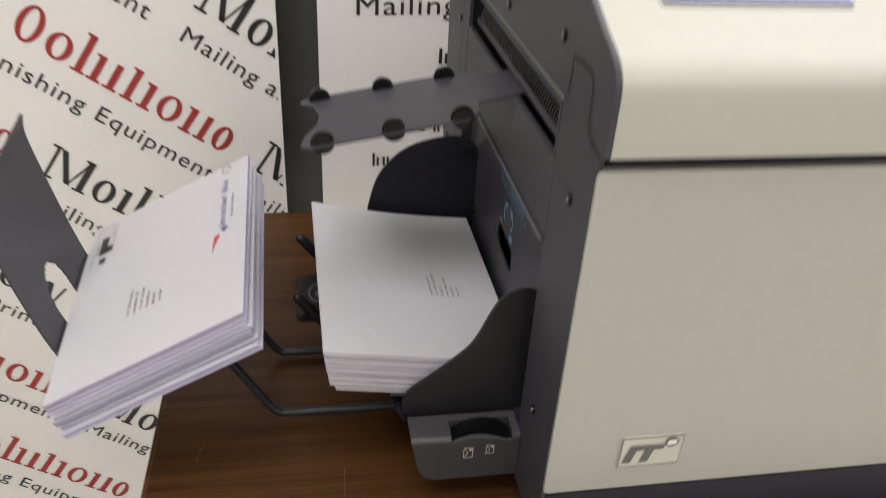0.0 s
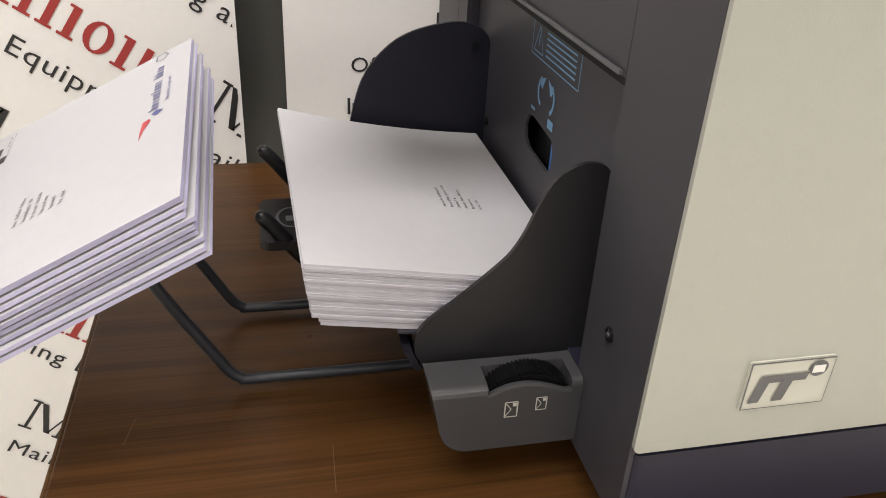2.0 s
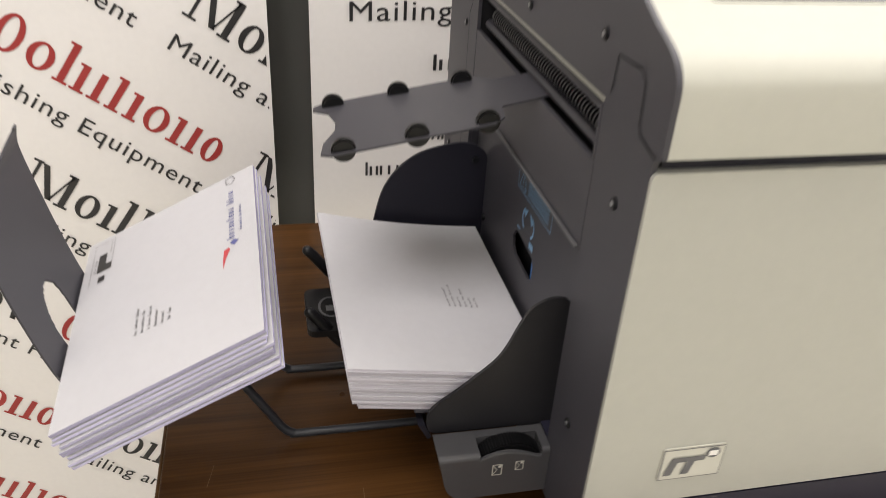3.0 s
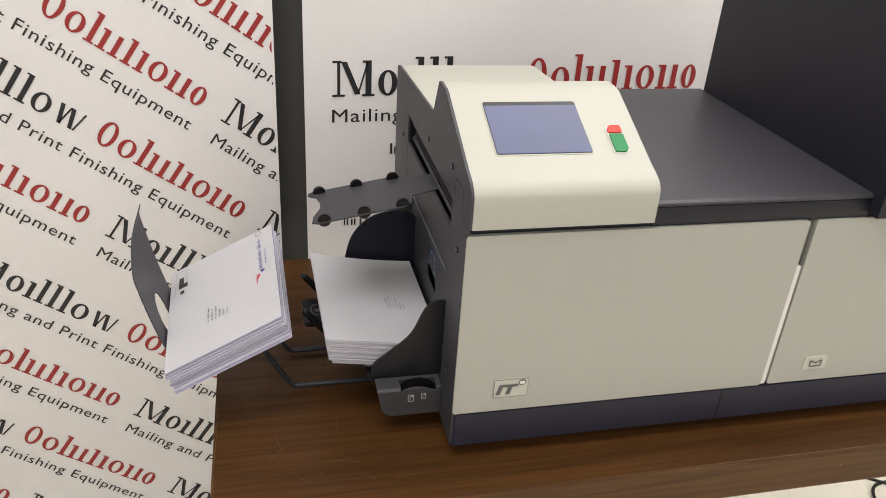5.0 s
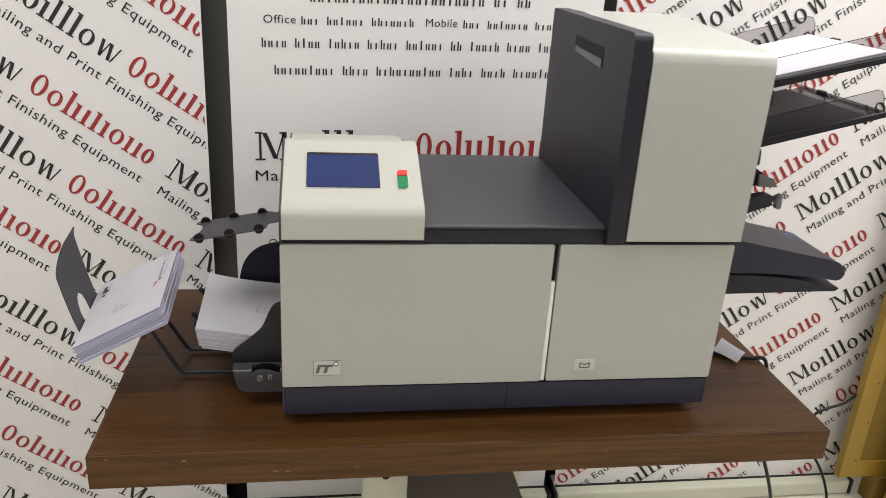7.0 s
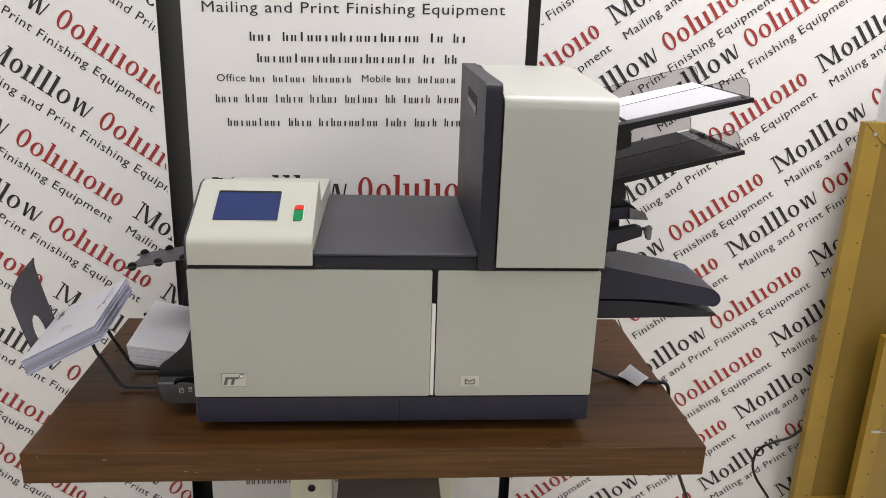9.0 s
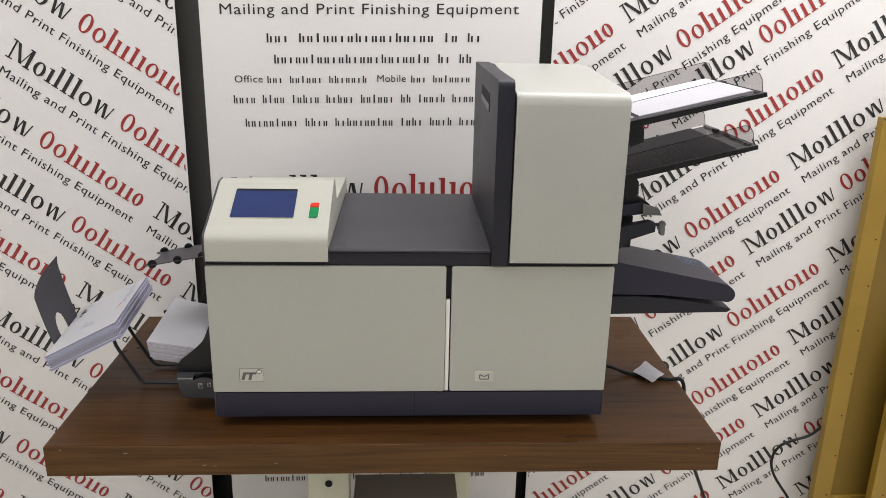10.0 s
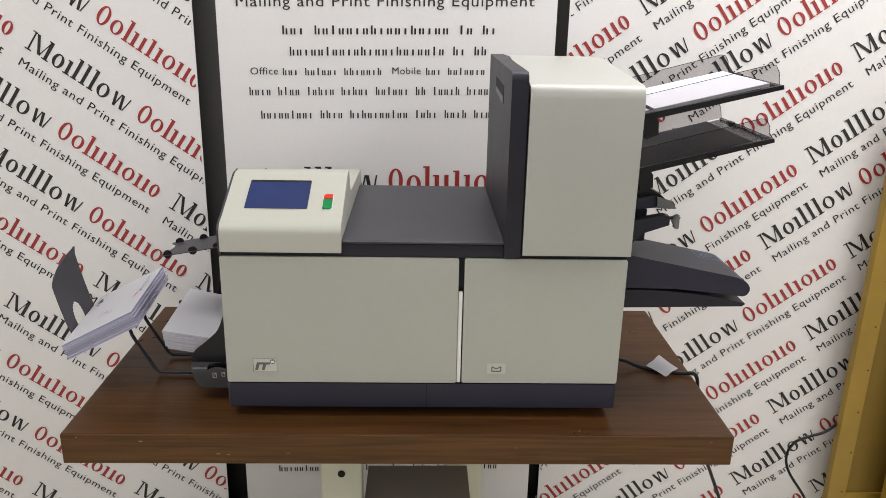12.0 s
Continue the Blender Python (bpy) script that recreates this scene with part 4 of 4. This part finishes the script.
for i in range(len(rows_v) - 1):
    for k in range(90):
        zc = (rows_v[i][k].co.z + rows_v[i + 1][k].co.z) / 2
        yc = (rows_v[i][k].co.y + rows_v[i][k + 1].co.y) / 2
        if zc < 0.900 and ((yc - 0.582) / 0.021) ** 2 + (max(0.0, zc - 0.868) / 0.030) ** 2 < 1:
            continue
        bm.faces.new((rows_v[i][k], rows_v[i][k + 1], rows_v[i + 1][k + 1], rows_v[i + 1][k]))
bmesh.ops.delete(bm, geom=[v for v in bm.verts if not v.link_faces], context="VERTS")
bmesh.ops.solidify(bm, geom=bm.faces[:], thickness=0.0016)
part("end_plate", bm, GREY, tray, "curved grey steel end plate", smooth=True)

# ---- envelopes ----


def envelope_bmesh(width, length, thick, sag=0.0, lift=0.0, puff=0.0):
    """A filled envelope lying flat: u across (0 to width), v along (0 to length)."""
    bm = bmesh.new()
    n, m = 9, 7
    def h(i, j):
        a, b = i / (n - 1), j / (m - 1)
        return sag * (1 - a) ** 2 + lift * ((1 - a) ** 2 - (1 - a)) * b ** 2 + puff * 16 * a * (1 - a) * b * (1 - b)
    top = [[bm.verts.new((width * i / (n - 1), length * j / (m - 1), thick + h(i, j))) for j in range(m)] for i in range(n)]
    bot = [[bm.verts.new((width * i / (n - 1), length * j / (m - 1), h(i, j) * 0.96)) for j in range(m)] for i in range(n)]
    for i in range(n - 1):
        for j in range(m - 1):
            bm.faces.new((top[i][j], top[i + 1][j], top[i + 1][j + 1], top[i][j + 1]))
            bm.faces.new((bot[i][j], bot[i][j + 1], bot[i + 1][j + 1], bot[i + 1][j]))
    loop = [(i, 0) for i in range(n)] + [(n - 1, j) for j in range(1, m)] + [(i, m - 1) for i in range(n - 2, -1, -1)] + [(0, j) for j in range(m - 2, 0, -1)]
    for k in range(len(loop)):
        a, b = loop[k], loop[(k + 1) % len(loop)]
        f = bm.faces.new((bot[a[0]][a[1]], bot[b[0]][b[1]], top[b[0]][b[1]], top[a[0]][a[1]]))
        f.material_index = 1
    return bm


def envelope(m, bm, label, group, edge=SHADED_EDGE):
    """A whole envelope, built about its own corner and then set at the pose m."""
    e = thing("envelope", (0, 0, 0), label, "envelope", group)
    part("body", bm, [PAPER, edge], e, smooth=True)
    e.matrix_basis = m
    return e


rng = random.Random(5)
FEED = "envelopes in the feeder"
first = None
COUNT, STEP = 30, 0.00130
for i in range(COUNT):
    m = FEED_POSE @ pose((COUNT - 1 - i) * STEP * 0.30 + rng.uniform(-0.0006, 0.0006) + (0.004 if i < 4 else 0), rng.uniform(-0.0004, 0.0012), i * STEP, 0, 0, rng.uniform(-0.15, 0.15))
    if first is None:
        first = envelope(m, envelope_bmesh(0.162, 0.229, 0.00122, 0.0, 0.014), "plain white envelope in a pile in the feeder", FEED, FEED_EDGE)
    elif i < COUNT - 1:
        copy_thing(first, m)
    else:
        top = envelope(m, envelope_bmesh(0.162, 0.229, 0.00122, 0.0, 0.015), "white addressed envelope lying on the pile in the feeder", FEED, FEED_EDGE)
        def on_env(u, v):
            a, b = u / 0.162, v / 0.229
            return (u, v, 0.0015 + 0.015 * ((1 - a) ** 2 - (1 - a)) * b ** 2)
        s = []
        for k, n in enumerate(([7, 9], [4, 4, 5, 4], [6, 1], [5, 4, 6], [8], [4, 3])):
            s += [[(0.1005 + k * 0.0050 - q[1], 0.0855 + q[0]) for q in a] for a in bars(n, 0, 0.0016 * (sum(n) + len(n)), 0, 0.0023)]
        part("address_print", ink(s, on_env), INK, top, "small grey address lines")

OUT = "envelopes in the catch tray"
first = None
COUNT, STEP = 9, 0.00362
for i in range(COUNT):
    jit = (rng.uniform(-0.0014, 0.0014), rng.uniform(-0.0014, 0.0014), rng.uniform(-0.45, 0.45))
    m = TRAY_POSE @ pose(jit[0] * 1.6 - 0.002 * (1 - i / (COUNT - 1)) + (0.0007 * (i % 2) if i < COUNT - 1 else 0), jit[1] - 0.0008 * (COUNT - 1 - i) if i < COUNT - 1 else 0, (i + 1) * STEP - 0.0365, 0, 0, jit[2] if i < COUNT - 1 else 0)
    if first is None:
        first = envelope(m, envelope_bmesh(0.169, 0.229, 0.0023, 0, 0, 0.0006), "filled white envelope in a fanned pile in the tray", OUT)
    elif i < COUNT - 1:
        copy_thing(first, m)
    else:
        top = envelope(m, envelope_bmesh(0.169, 0.229, 0.0029, 0, 0, 0.0004), "white printed envelope with red and blue emblem on the pile", OUT)
        def on_out(u, v):
            a, b = u / 0.162, v / 0.229
            return (u, v, 0.0033 + 0.0004 * 16 * max(0, a * (1 - a)) * max(0, b * (1 - b)))
        def turned(shapes, u0, v0):
            """Lines of print that run along v, with their tops towards low u."""
            return [[(u0 - p[1], v0 + p[0]) for p in q] for q in shapes]
        rows = []
        for k, n in enumerate(([3, 5, 5], [9, 2], [1, 4, 6], [9], [6], [2, 3])):
            rows += turned(bars(n, 0, 0.0020 * (sum(n) + len(n)), 0, 0.0029), 0.0645 + k * 0.0058, 0.0625)
        part("address_print", ink(rows, on_out), GREY_INK, top, "small grey address lines")
        part("emblem_word", ink(turned(bars([9, 4], 0, 0.0745, 0, 0.0072), 0.1490, 0.1265), on_out), NAVY_INK, top, "navy bars of an emblem")
        part("emblem_word", ink(turned(bars([7, 7], 0, 0.038, 0, 0.0030), 0.1560, 0.134), on_out), NAVY_INK, top)
        part("red_ribbon", ink(turned([[(0.0, 0.0075), (0.012, 0.0052), (0.022, 0.0012), (0.0258, 0.0022), (0.0245, 0.0066), (0.012, 0.0076)]], 0.1460, 0.0905), on_out), RED_PRINT, top, "red ribbon shape")
        part("blue_ribbon", ink(turned([[(0.0, 0.0), (0.005, -0.0045), (0.0085, 0.0005), (0.005, 0.004)]], 0.1485, 0.1165), on_out), NAVY_INK, top, "blue ribbon shape")
        part("round_mark", ink([ring(0.1405, 0.1515, 0.2125, 0.2275, 0.0008, 0.0008, 5)], on_out), GREY_INK, top)
        st = [bar(0.014, 0.0285, 0.176, 0.186), bar(0.014, 0.0220, 0.186, 0.203), bar(0.017, 0.0235, 0.161, 0.169), bar(0.008, 0.0083, 0.160, 0.221), bar(0.0280, 0.0283, 0.176, 0.221), bar(0.008, 0.028, 0.2207, 0.221)]
        part("postage_mark", ink([*st, *turned(bars([4, 5], 0, 0.02, 0, 0.002), 0.0125, 0.178), *turned(bars([5, 3], 0, 0.016, 0, 0.0018), 0.0260, 0.202)], on_out), INK, top, "black postage mark")

# ---- sheet trays on the feeder end ----
feeders = thing("sheet_feeder", (1.05, 0.56, TABLE), "slate sheet feeder trays with smoked clear sides fixed to the machine", "feeder")
def tray_xz(x0, z0, x1, z1):
    d = Vector((x1 - x0, z1 - z0))
    ln = d.length
    d.normalize()
    n = Vector((-d.y, d.x))
    return lambda u, h: (x0 + d.x * u * ln + n.x * h, z0 + d.y * u * ln + n.y * h)
for x0, z0, x1, z1, nm in ((0.948, 1.331, 1.217, 1.3955, "upper"), (0.948, 1.229, 1.214, 1.2965, "lower")):
    at = tray_xz(x0, z0, x1, z1)
    tr = part("tray", prism([at(0, 0), at(0.88, 0), at(0.88, 0.006), at(0, 0.006)], "y", 0.436, 0.700, 0.0012), TRAY_DARK, feeders, "slate sheet tray")
    part("clear_end", prism([at(0.882, 0.001), at(0.984, 0.001), at(0.984, 0.0045), at(0.882, 0.0045)], "y", 0.437, 0.694), SMOKE_DEEP, tr, "deep smoked clear end of the tray")
    part("stop_tab", prism([at(0.948, 0.0048), at(0.980, 0.0048), at(0.976, 0.013), at(0.955, 0.013)], "y", 0.60, 0.625, 0.001), BLACK, tr)
    part("front_rail", prism([at(0, -0.003), at(1.005, -0.001), at(1.005, 0.007), at(0, 0.010)], "y", 0.428, 0.436, 0.001), BLACK, tr)
    part("end_rail", prism([at(0.985, -0.002), at(1.005, -0.002), at(1.005, 0.0065), at(0.985, 0.0065)], "y", 0.437, 0.700), SMOKE_DEEP, tr)
    def fin(y):
        o = [at(0.02, 0.0075), at(0.995, 0.0075), at(1.0, 0.030), at(0.985, 0.043), at(0.95, 0.047), at(0.06, 0.040 if y > 0.6 else 0.018), at(0.02, 0.034 if y > 0.6 else 0.014)]
        if y < 0.6:
            o = [at(0.02, 0.0075), at(0.995, 0.0075), at(1.0, 0.030), at(0.985, 0.042), at(0.95, 0.047), at(0.06, 0.043), at(0.02, 0.038)]
        pl = prism(o, "y", y, y + 0.0025)
        ob = part("clear_side", pl, SMOKE, tr, "smoked clear side plate")
        rim = [at(0.995, 0.0075), at(1.0, 0.030), at(0.985, 0.043), at(0.95, 0.047), at(0.06, 0.0425 if y < 0.6 else 0.0400)]
        part("rim", tube([(p[0], y + 0.00125, p[1]) for p in rim], 0.0007, 8), SMOKE_DEEP, ob, "dark polished edge")
        return ob
    fin(0.4395)
    fin(0.694)
    part("clamp", prism([at(0.05, -0.038), at(0.14, -0.034), at(0.155, -0.010), at(0.145, -0.003), at(0.05, -0.003)], "y", 0.430, 0.470, 0.003), BLACK, tr, "black tray clamp")
    if nm == "upper":
        ps = thing("paper_stack", (1.08, 0.56, 1.36), "short stack of white paper sheets on the upper tray", "paper")
        part("sheet", prism([at(0.0, 0.0068), at(0.94, 0.0068), at(0.94, 0.0128), at(0.0, 0.0128)], "y", 0.446, 0.690), COPY_PAPER, ps)
        part("paper_strap", prism([at(0.115, 0.0132), at(0.145, 0.0132), at(0.145, 0.0142), at(0.115, 0.0142)], "y", 0.442, 0.693), SMOKE_DEEP, tr, "smoked hold-down strip")
arcp = smooth_line([(0.944, 1.205), (0.975, 1.203), (1.005, 1.192), (1.030, 1.176), (1.040, 1.160)], 4)
part("arched_guide", prism([(p.x, p.y) for p in arcp] + [(1.015, 1.155), (0.944, 1.150)], "y", 0.47, 0.66, 0.002), BLACK, feeders, "black arched paper guide", smooth=True)
part("guide_tip", prism([(1.012, 1.181), (1.043, 1.172), (1.052, 1.157), (1.014, 1.158)], "y", 0.4545, 0.4590, 0.001), KNOB_GREY, feeders, "grey ribbed guide tip")
part("guide_bar", prism([(0.944, 1.172), (1.011, 1.182), (1.013, 1.158), (0.944, 1.150)], "y", 0.460, 0.468, 0.001), NAVY, feeders)
# Dark block added so the bright banner doesn't show through under the guide.
part("guide_body", box(0.9445, 1.000, 0.470, 0.640, 1.085, 1.152, 0.003), BLACK, feeders, "dark filler block added under the paper guide")
brk = part("bracket", prism([(0.944, 1.135), (1.024, 1.150), (1.034, 1.147), (1.034, 1.130), (0.985, 1.113), (0.962, 1.090), (0.944, 1.078)], "y", 0.432, 0.452, 0.003), GREY_DARK, feeders, "grey swing bracket")
part("knob", cyl((1.048, 0.440, 1.140), (0.25, -0.1, 0.96), 0.0072, 0.020, 18, 0.003), KNOB_GREY, brk, "grey clamping knob")
part("knob_stem", cyl((1.040, 0.440, 1.143), (1, 0, 0.1), 0.0035, 0.016, 12), BLACK, brk)
part("knob_wing", prism(rounded(1.045, 1.054, 1.122, 1.140, 0.003), "y", 0.434, 0.446, 0.002), KNOB_GREY, brk)
cov = smooth_line([(1.176, 1.0250), (1.194, 1.0195), (1.207, 1.0090), (1.211, 0.9970), (1.206, 0.9870), (1.197, 0.9835)], 4)
cover = [(0.9435, 1.0000), (0.9435, 1.0720)] + [(p.x, p.y) for p in cov] + [(1.150, 0.9900), (1.06, 0.9985)]
cv = part("cover", prism(cover, "y", 0.430, 0.588, 0.006, 3), NAVY, feeders, "slate cover sloping down to a rounded end", smooth=True)
part("cover_print", ink([tick(0, 0, 0.052, 0, 0.001), tick(0, 0.03, 0.052, 0.03, 0.001), tick(0, 0, 0, 0.03, 0.001), tick(0.052, 0, 0.052, 0.03, 0.001), bar(0.008, 0.040, 0.009, 0.0100), bar(0.008, 0.040, 0.015, 0.0160), bar(0.008, 0.028, 0.021, 0.0220)], lambda u, v: (1.135 + u, 0.575 - v * 1.5, 1.0720 - (1.135 + u - 0.9435) * 0.1988 + 0.0006)), BLUE_INK, cv, "pale blue printed sign")
low = smooth_line([(0.9435, 0.9955), (1.02, 0.9955), (1.11, 0.9870), (1.193, 0.9725), (1.205, 0.9680)], 4)
part("under_tray", prism([(p.x, p.y) for p in low] + [(1.198, 0.9630), (0.9435, 0.9580)], "y", 0.428, 0.610, 0.0015), GREY_DARK, feeders, "dark lower tray", smooth=True)
ps = thing("paper_slip", (1.05, 0.55, 1.003), "thin white paper lying in the lower tray", "paper")
part("sheet", prism([(0.95, 0.9962), (1.02, 0.9962), (1.12, 0.9885), (1.12, 0.9897), (1.02, 0.9978), (0.95, 0.9980)], "y", 0.470, 0.60), PAPER, ps)

# ---- leads ----
lead = thing("power_lead", (1.05, 0.59, TABLE), "black power lead with a white tag running over the table edge", "cable")
part("lead", tube(smooth_line([(0.985, 0.597, 0.765), (1.02, 0.594, 0.760), (1.06, 0.586, 0.7475), (1.11, 0.568, 0.7465), (1.145, 0.556, 0.7475), (1.164, 0.552, 0.7505), (1.174, 0.548, 0.742), (1.178, 0.545, 0.715), (1.186, 0.55, 0.64), (1.21, 0.57, 0.56), (1.255, 0.60, 0.47), (1.31, 0.61, 0.34), (1.38, 0.66, 0.16), (1.44, 0.75, 0.03), (1.50, 0.85, 0.0048), (1.60, 0.86, 0.0048), (1.75, 0.82, 0.0048), (1.95, 0.84, 0.0048)], 6), 0.0042, 10), BLACK, lead, smooth=True)
part("plug", prism(rounded(0.9430, 0.990, 0.757, 0.776, 0.006), "y", 0.588, 0.608, 0.004), BLACK, lead, "moulded black plug")
tag_bm = bmesh.new()
grid = []
for i in range(6):
    col = []
    for j in range(4):
        a, b = i / 5, j / 3
        col.append(tag_bm.verts.new((1.068 + 0.042 * a + 0.028 * b, 0.583 + 0.044 * a - 0.054 * b, 0.7530 + 0.006 * a * (1 - b) + 0.0016 * math.sin(9 * a + 3 * b))))
    grid.append(col)
for i in range(5):
    for j in range(3):
        tag_bm.faces.new((grid[i][j], grid[i + 1][j], grid[i + 1][j + 1], grid[i][j + 1]))
bmesh.ops.solidify(tag_bm, geom=tag_bm.faces[:], thickness=0.0005)
part("tag", tag_bm, COPY_PAPER, lead, "crumpled white paper tag", smooth=True)

lead2 = thing("floor_lead", (1.7, 0.975, 0), "black lead hanging in a loop in front of the banner", "cable")
part("lead", tube(smooth_line([(1.86, 1.0, 0.62), (1.835, 0.985, 0.52), (1.811, 0.975, 0.455), (1.800, 0.975, 0.405), (1.753, 0.975, 0.352), (1.700, 0.975, 0.332), (1.662, 0.975, 0.312), (1.645, 0.975, 0.270), (1.659, 0.972, 0.214), (1.721, 0.96, 0.12), (1.74, 0.93, 0.04), (1.70, 0.90, 0.006), (1.60, 0.92, 0.0045), (1.50, 0.965, 0.0045), (1.475, 0.92, 0.0045), (1.52, 0.875, 0.0045), (1.62, 0.82, 0.0045), (1.80, 0.78, 0.0045)], 6), 0.004, 10), BLACK, lead2, smooth=True)

# ---- framed boards turned to the wall ----


def framed_board(x0, x1, y, z0, z1, label, back, rim, w):
    b = thing("framed_board", ((x0 + x1) / 2, y, 0), label, "picture frame", "framed boards")
    part("backing", box(x0 + w * 0.8, x1 - w * 0.8, y + 0.002, y + 0.008, z0 + w * 0.8, z1 - w * 0.8), back, b, "brown hardboard backing")
    for nm, a in (("side_rail", (x0, x0 + w, z0, z1)), ("side_rail", (x1 - w, x1, z0, z1)), ("top_rail", (x0 + w, x1 - w, z1 - w, z1)), ("bottom_rail", (x0 + w, x1 - w, z0, z0 + w))):
        part(nm, box(a[0], a[1], y - 0.004, y + 0.022, a[2], a[3], 0.0015), rim, b, "tape-covered frame rail")
    for i in range(9):
        part("nail", cyl((x0 + w * 0.75 + 0.004 * (i % 2), y - 0.0045, z0 + 0.06 + (z1 - z0 - 0.12) * i / 8), (0, -1, 0), 0.0022, 0.0012, 8), BLACK, b)
    for sx, ex in ((x0, x0 + w), (x1, x1 - w)):
        part("mitre", ink([tick(sx, z1, ex, z1 - w, 0.0016)], lambda u, v: (u, y - 0.0045, v)), HOLE, b, "dark mitre joint")
    part("frame_screw", cyl((x0 + w * 0.55, y - 0.005, z1 - w * 0.55), (0, -1, 0), 0.005, 0.003, 12, 0.0008), STEEL, b, "bright screw head")
    return b


fb = framed_board(1.777, 2.75, 0.955, 0.10, 1.290, "large framed board turned to show its brown taped back", HARDBOARD, FRAME_TAPE, 0.055)
for fx in (1.90, 2.55):
    part("block", box(fx, fx + 0.10, 0.94, 1.00, 0.0, 0.0995, 0.002), HARDBOARD, fb, "wooden block under the frame")
fb2 = framed_board(1.905, 2.55, 0.880, 0.0, 0.715, "smaller framed board with pale back standing in front", FRAME_PALE, FRAME_TAPE, 0.045)
part("hook_plate", box(1.922, 1.950, 0.874, 0.8765, 0.42, 0.428), STEEL, fb2, "small steel hook plate")
part("hook_wire", tube([(1.945, 0.873, 0.424), (2.08, 0.872, 0.405), (2.2, 0.871, 0.40)], 0.0008, 6), STEEL, fb2)
shade = thing("wall_screen", (2.3, 1.29, 1.5), "black edge of a screen hung on the wall", "screen")
part("case", box(1.985, 2.75, 1.255, 1.298, 1.525, 2.0, 0.004), BLACK, shade)

# ---- wear on the table ----
for i, (x, z, w, h) in enumerate(((0.020, 0.727, 0.010, 0.004), (0.165, 0.7, 0.012, 0.003), (0.185, 0.698, 0.008, 0.0025), (0.30, 0.702, 0.010, 0.002), (0.74, 0.715, 0.005, 0.002), (1.12, 0.728, 0.012, 0.0015), (-0.10, 0.735, 0.006, 0.003))):
    pts = [(x + w * math.cos(a) * rng.uniform(0.6, 1.0) * 0.5, z + h * math.sin(a) * rng.uniform(0.5, 1.0) * 0.5) for a in [k * math.pi / 4 for k in range(8)]]
    part("chip", ink([pts], lambda u, v: (u, TY0 - 0.0004, v)), SCUFF, table, "pale worn chip")
for x, y, dx, dy in ((0.02, 0.39, 0.05, -0.012), (-0.05, 0.45, 0.012, -0.05), (0.035, 0.44, 0.002, 0.05), (-0.02, 0.36, 0.035, 0.01), (0.06, 0.36, 0.02, -0.02), (-0.09, 0.5, 0.006, 0.03), (0.11, 0.40, 0.015, 0.008), (0.02, 0.72, 0.01, 0.004), (-0.06, 0.40, 0.03, 0.03), (0.10, 0.345, 0.03, 0.004)):
    part("scratch", ink([tick(x, y, x + dx * 0.8, y + dy * 0.8, 0.00035)], lambda u, v: (u, v, TABLE + 0.0003)), SCRATCH, table)
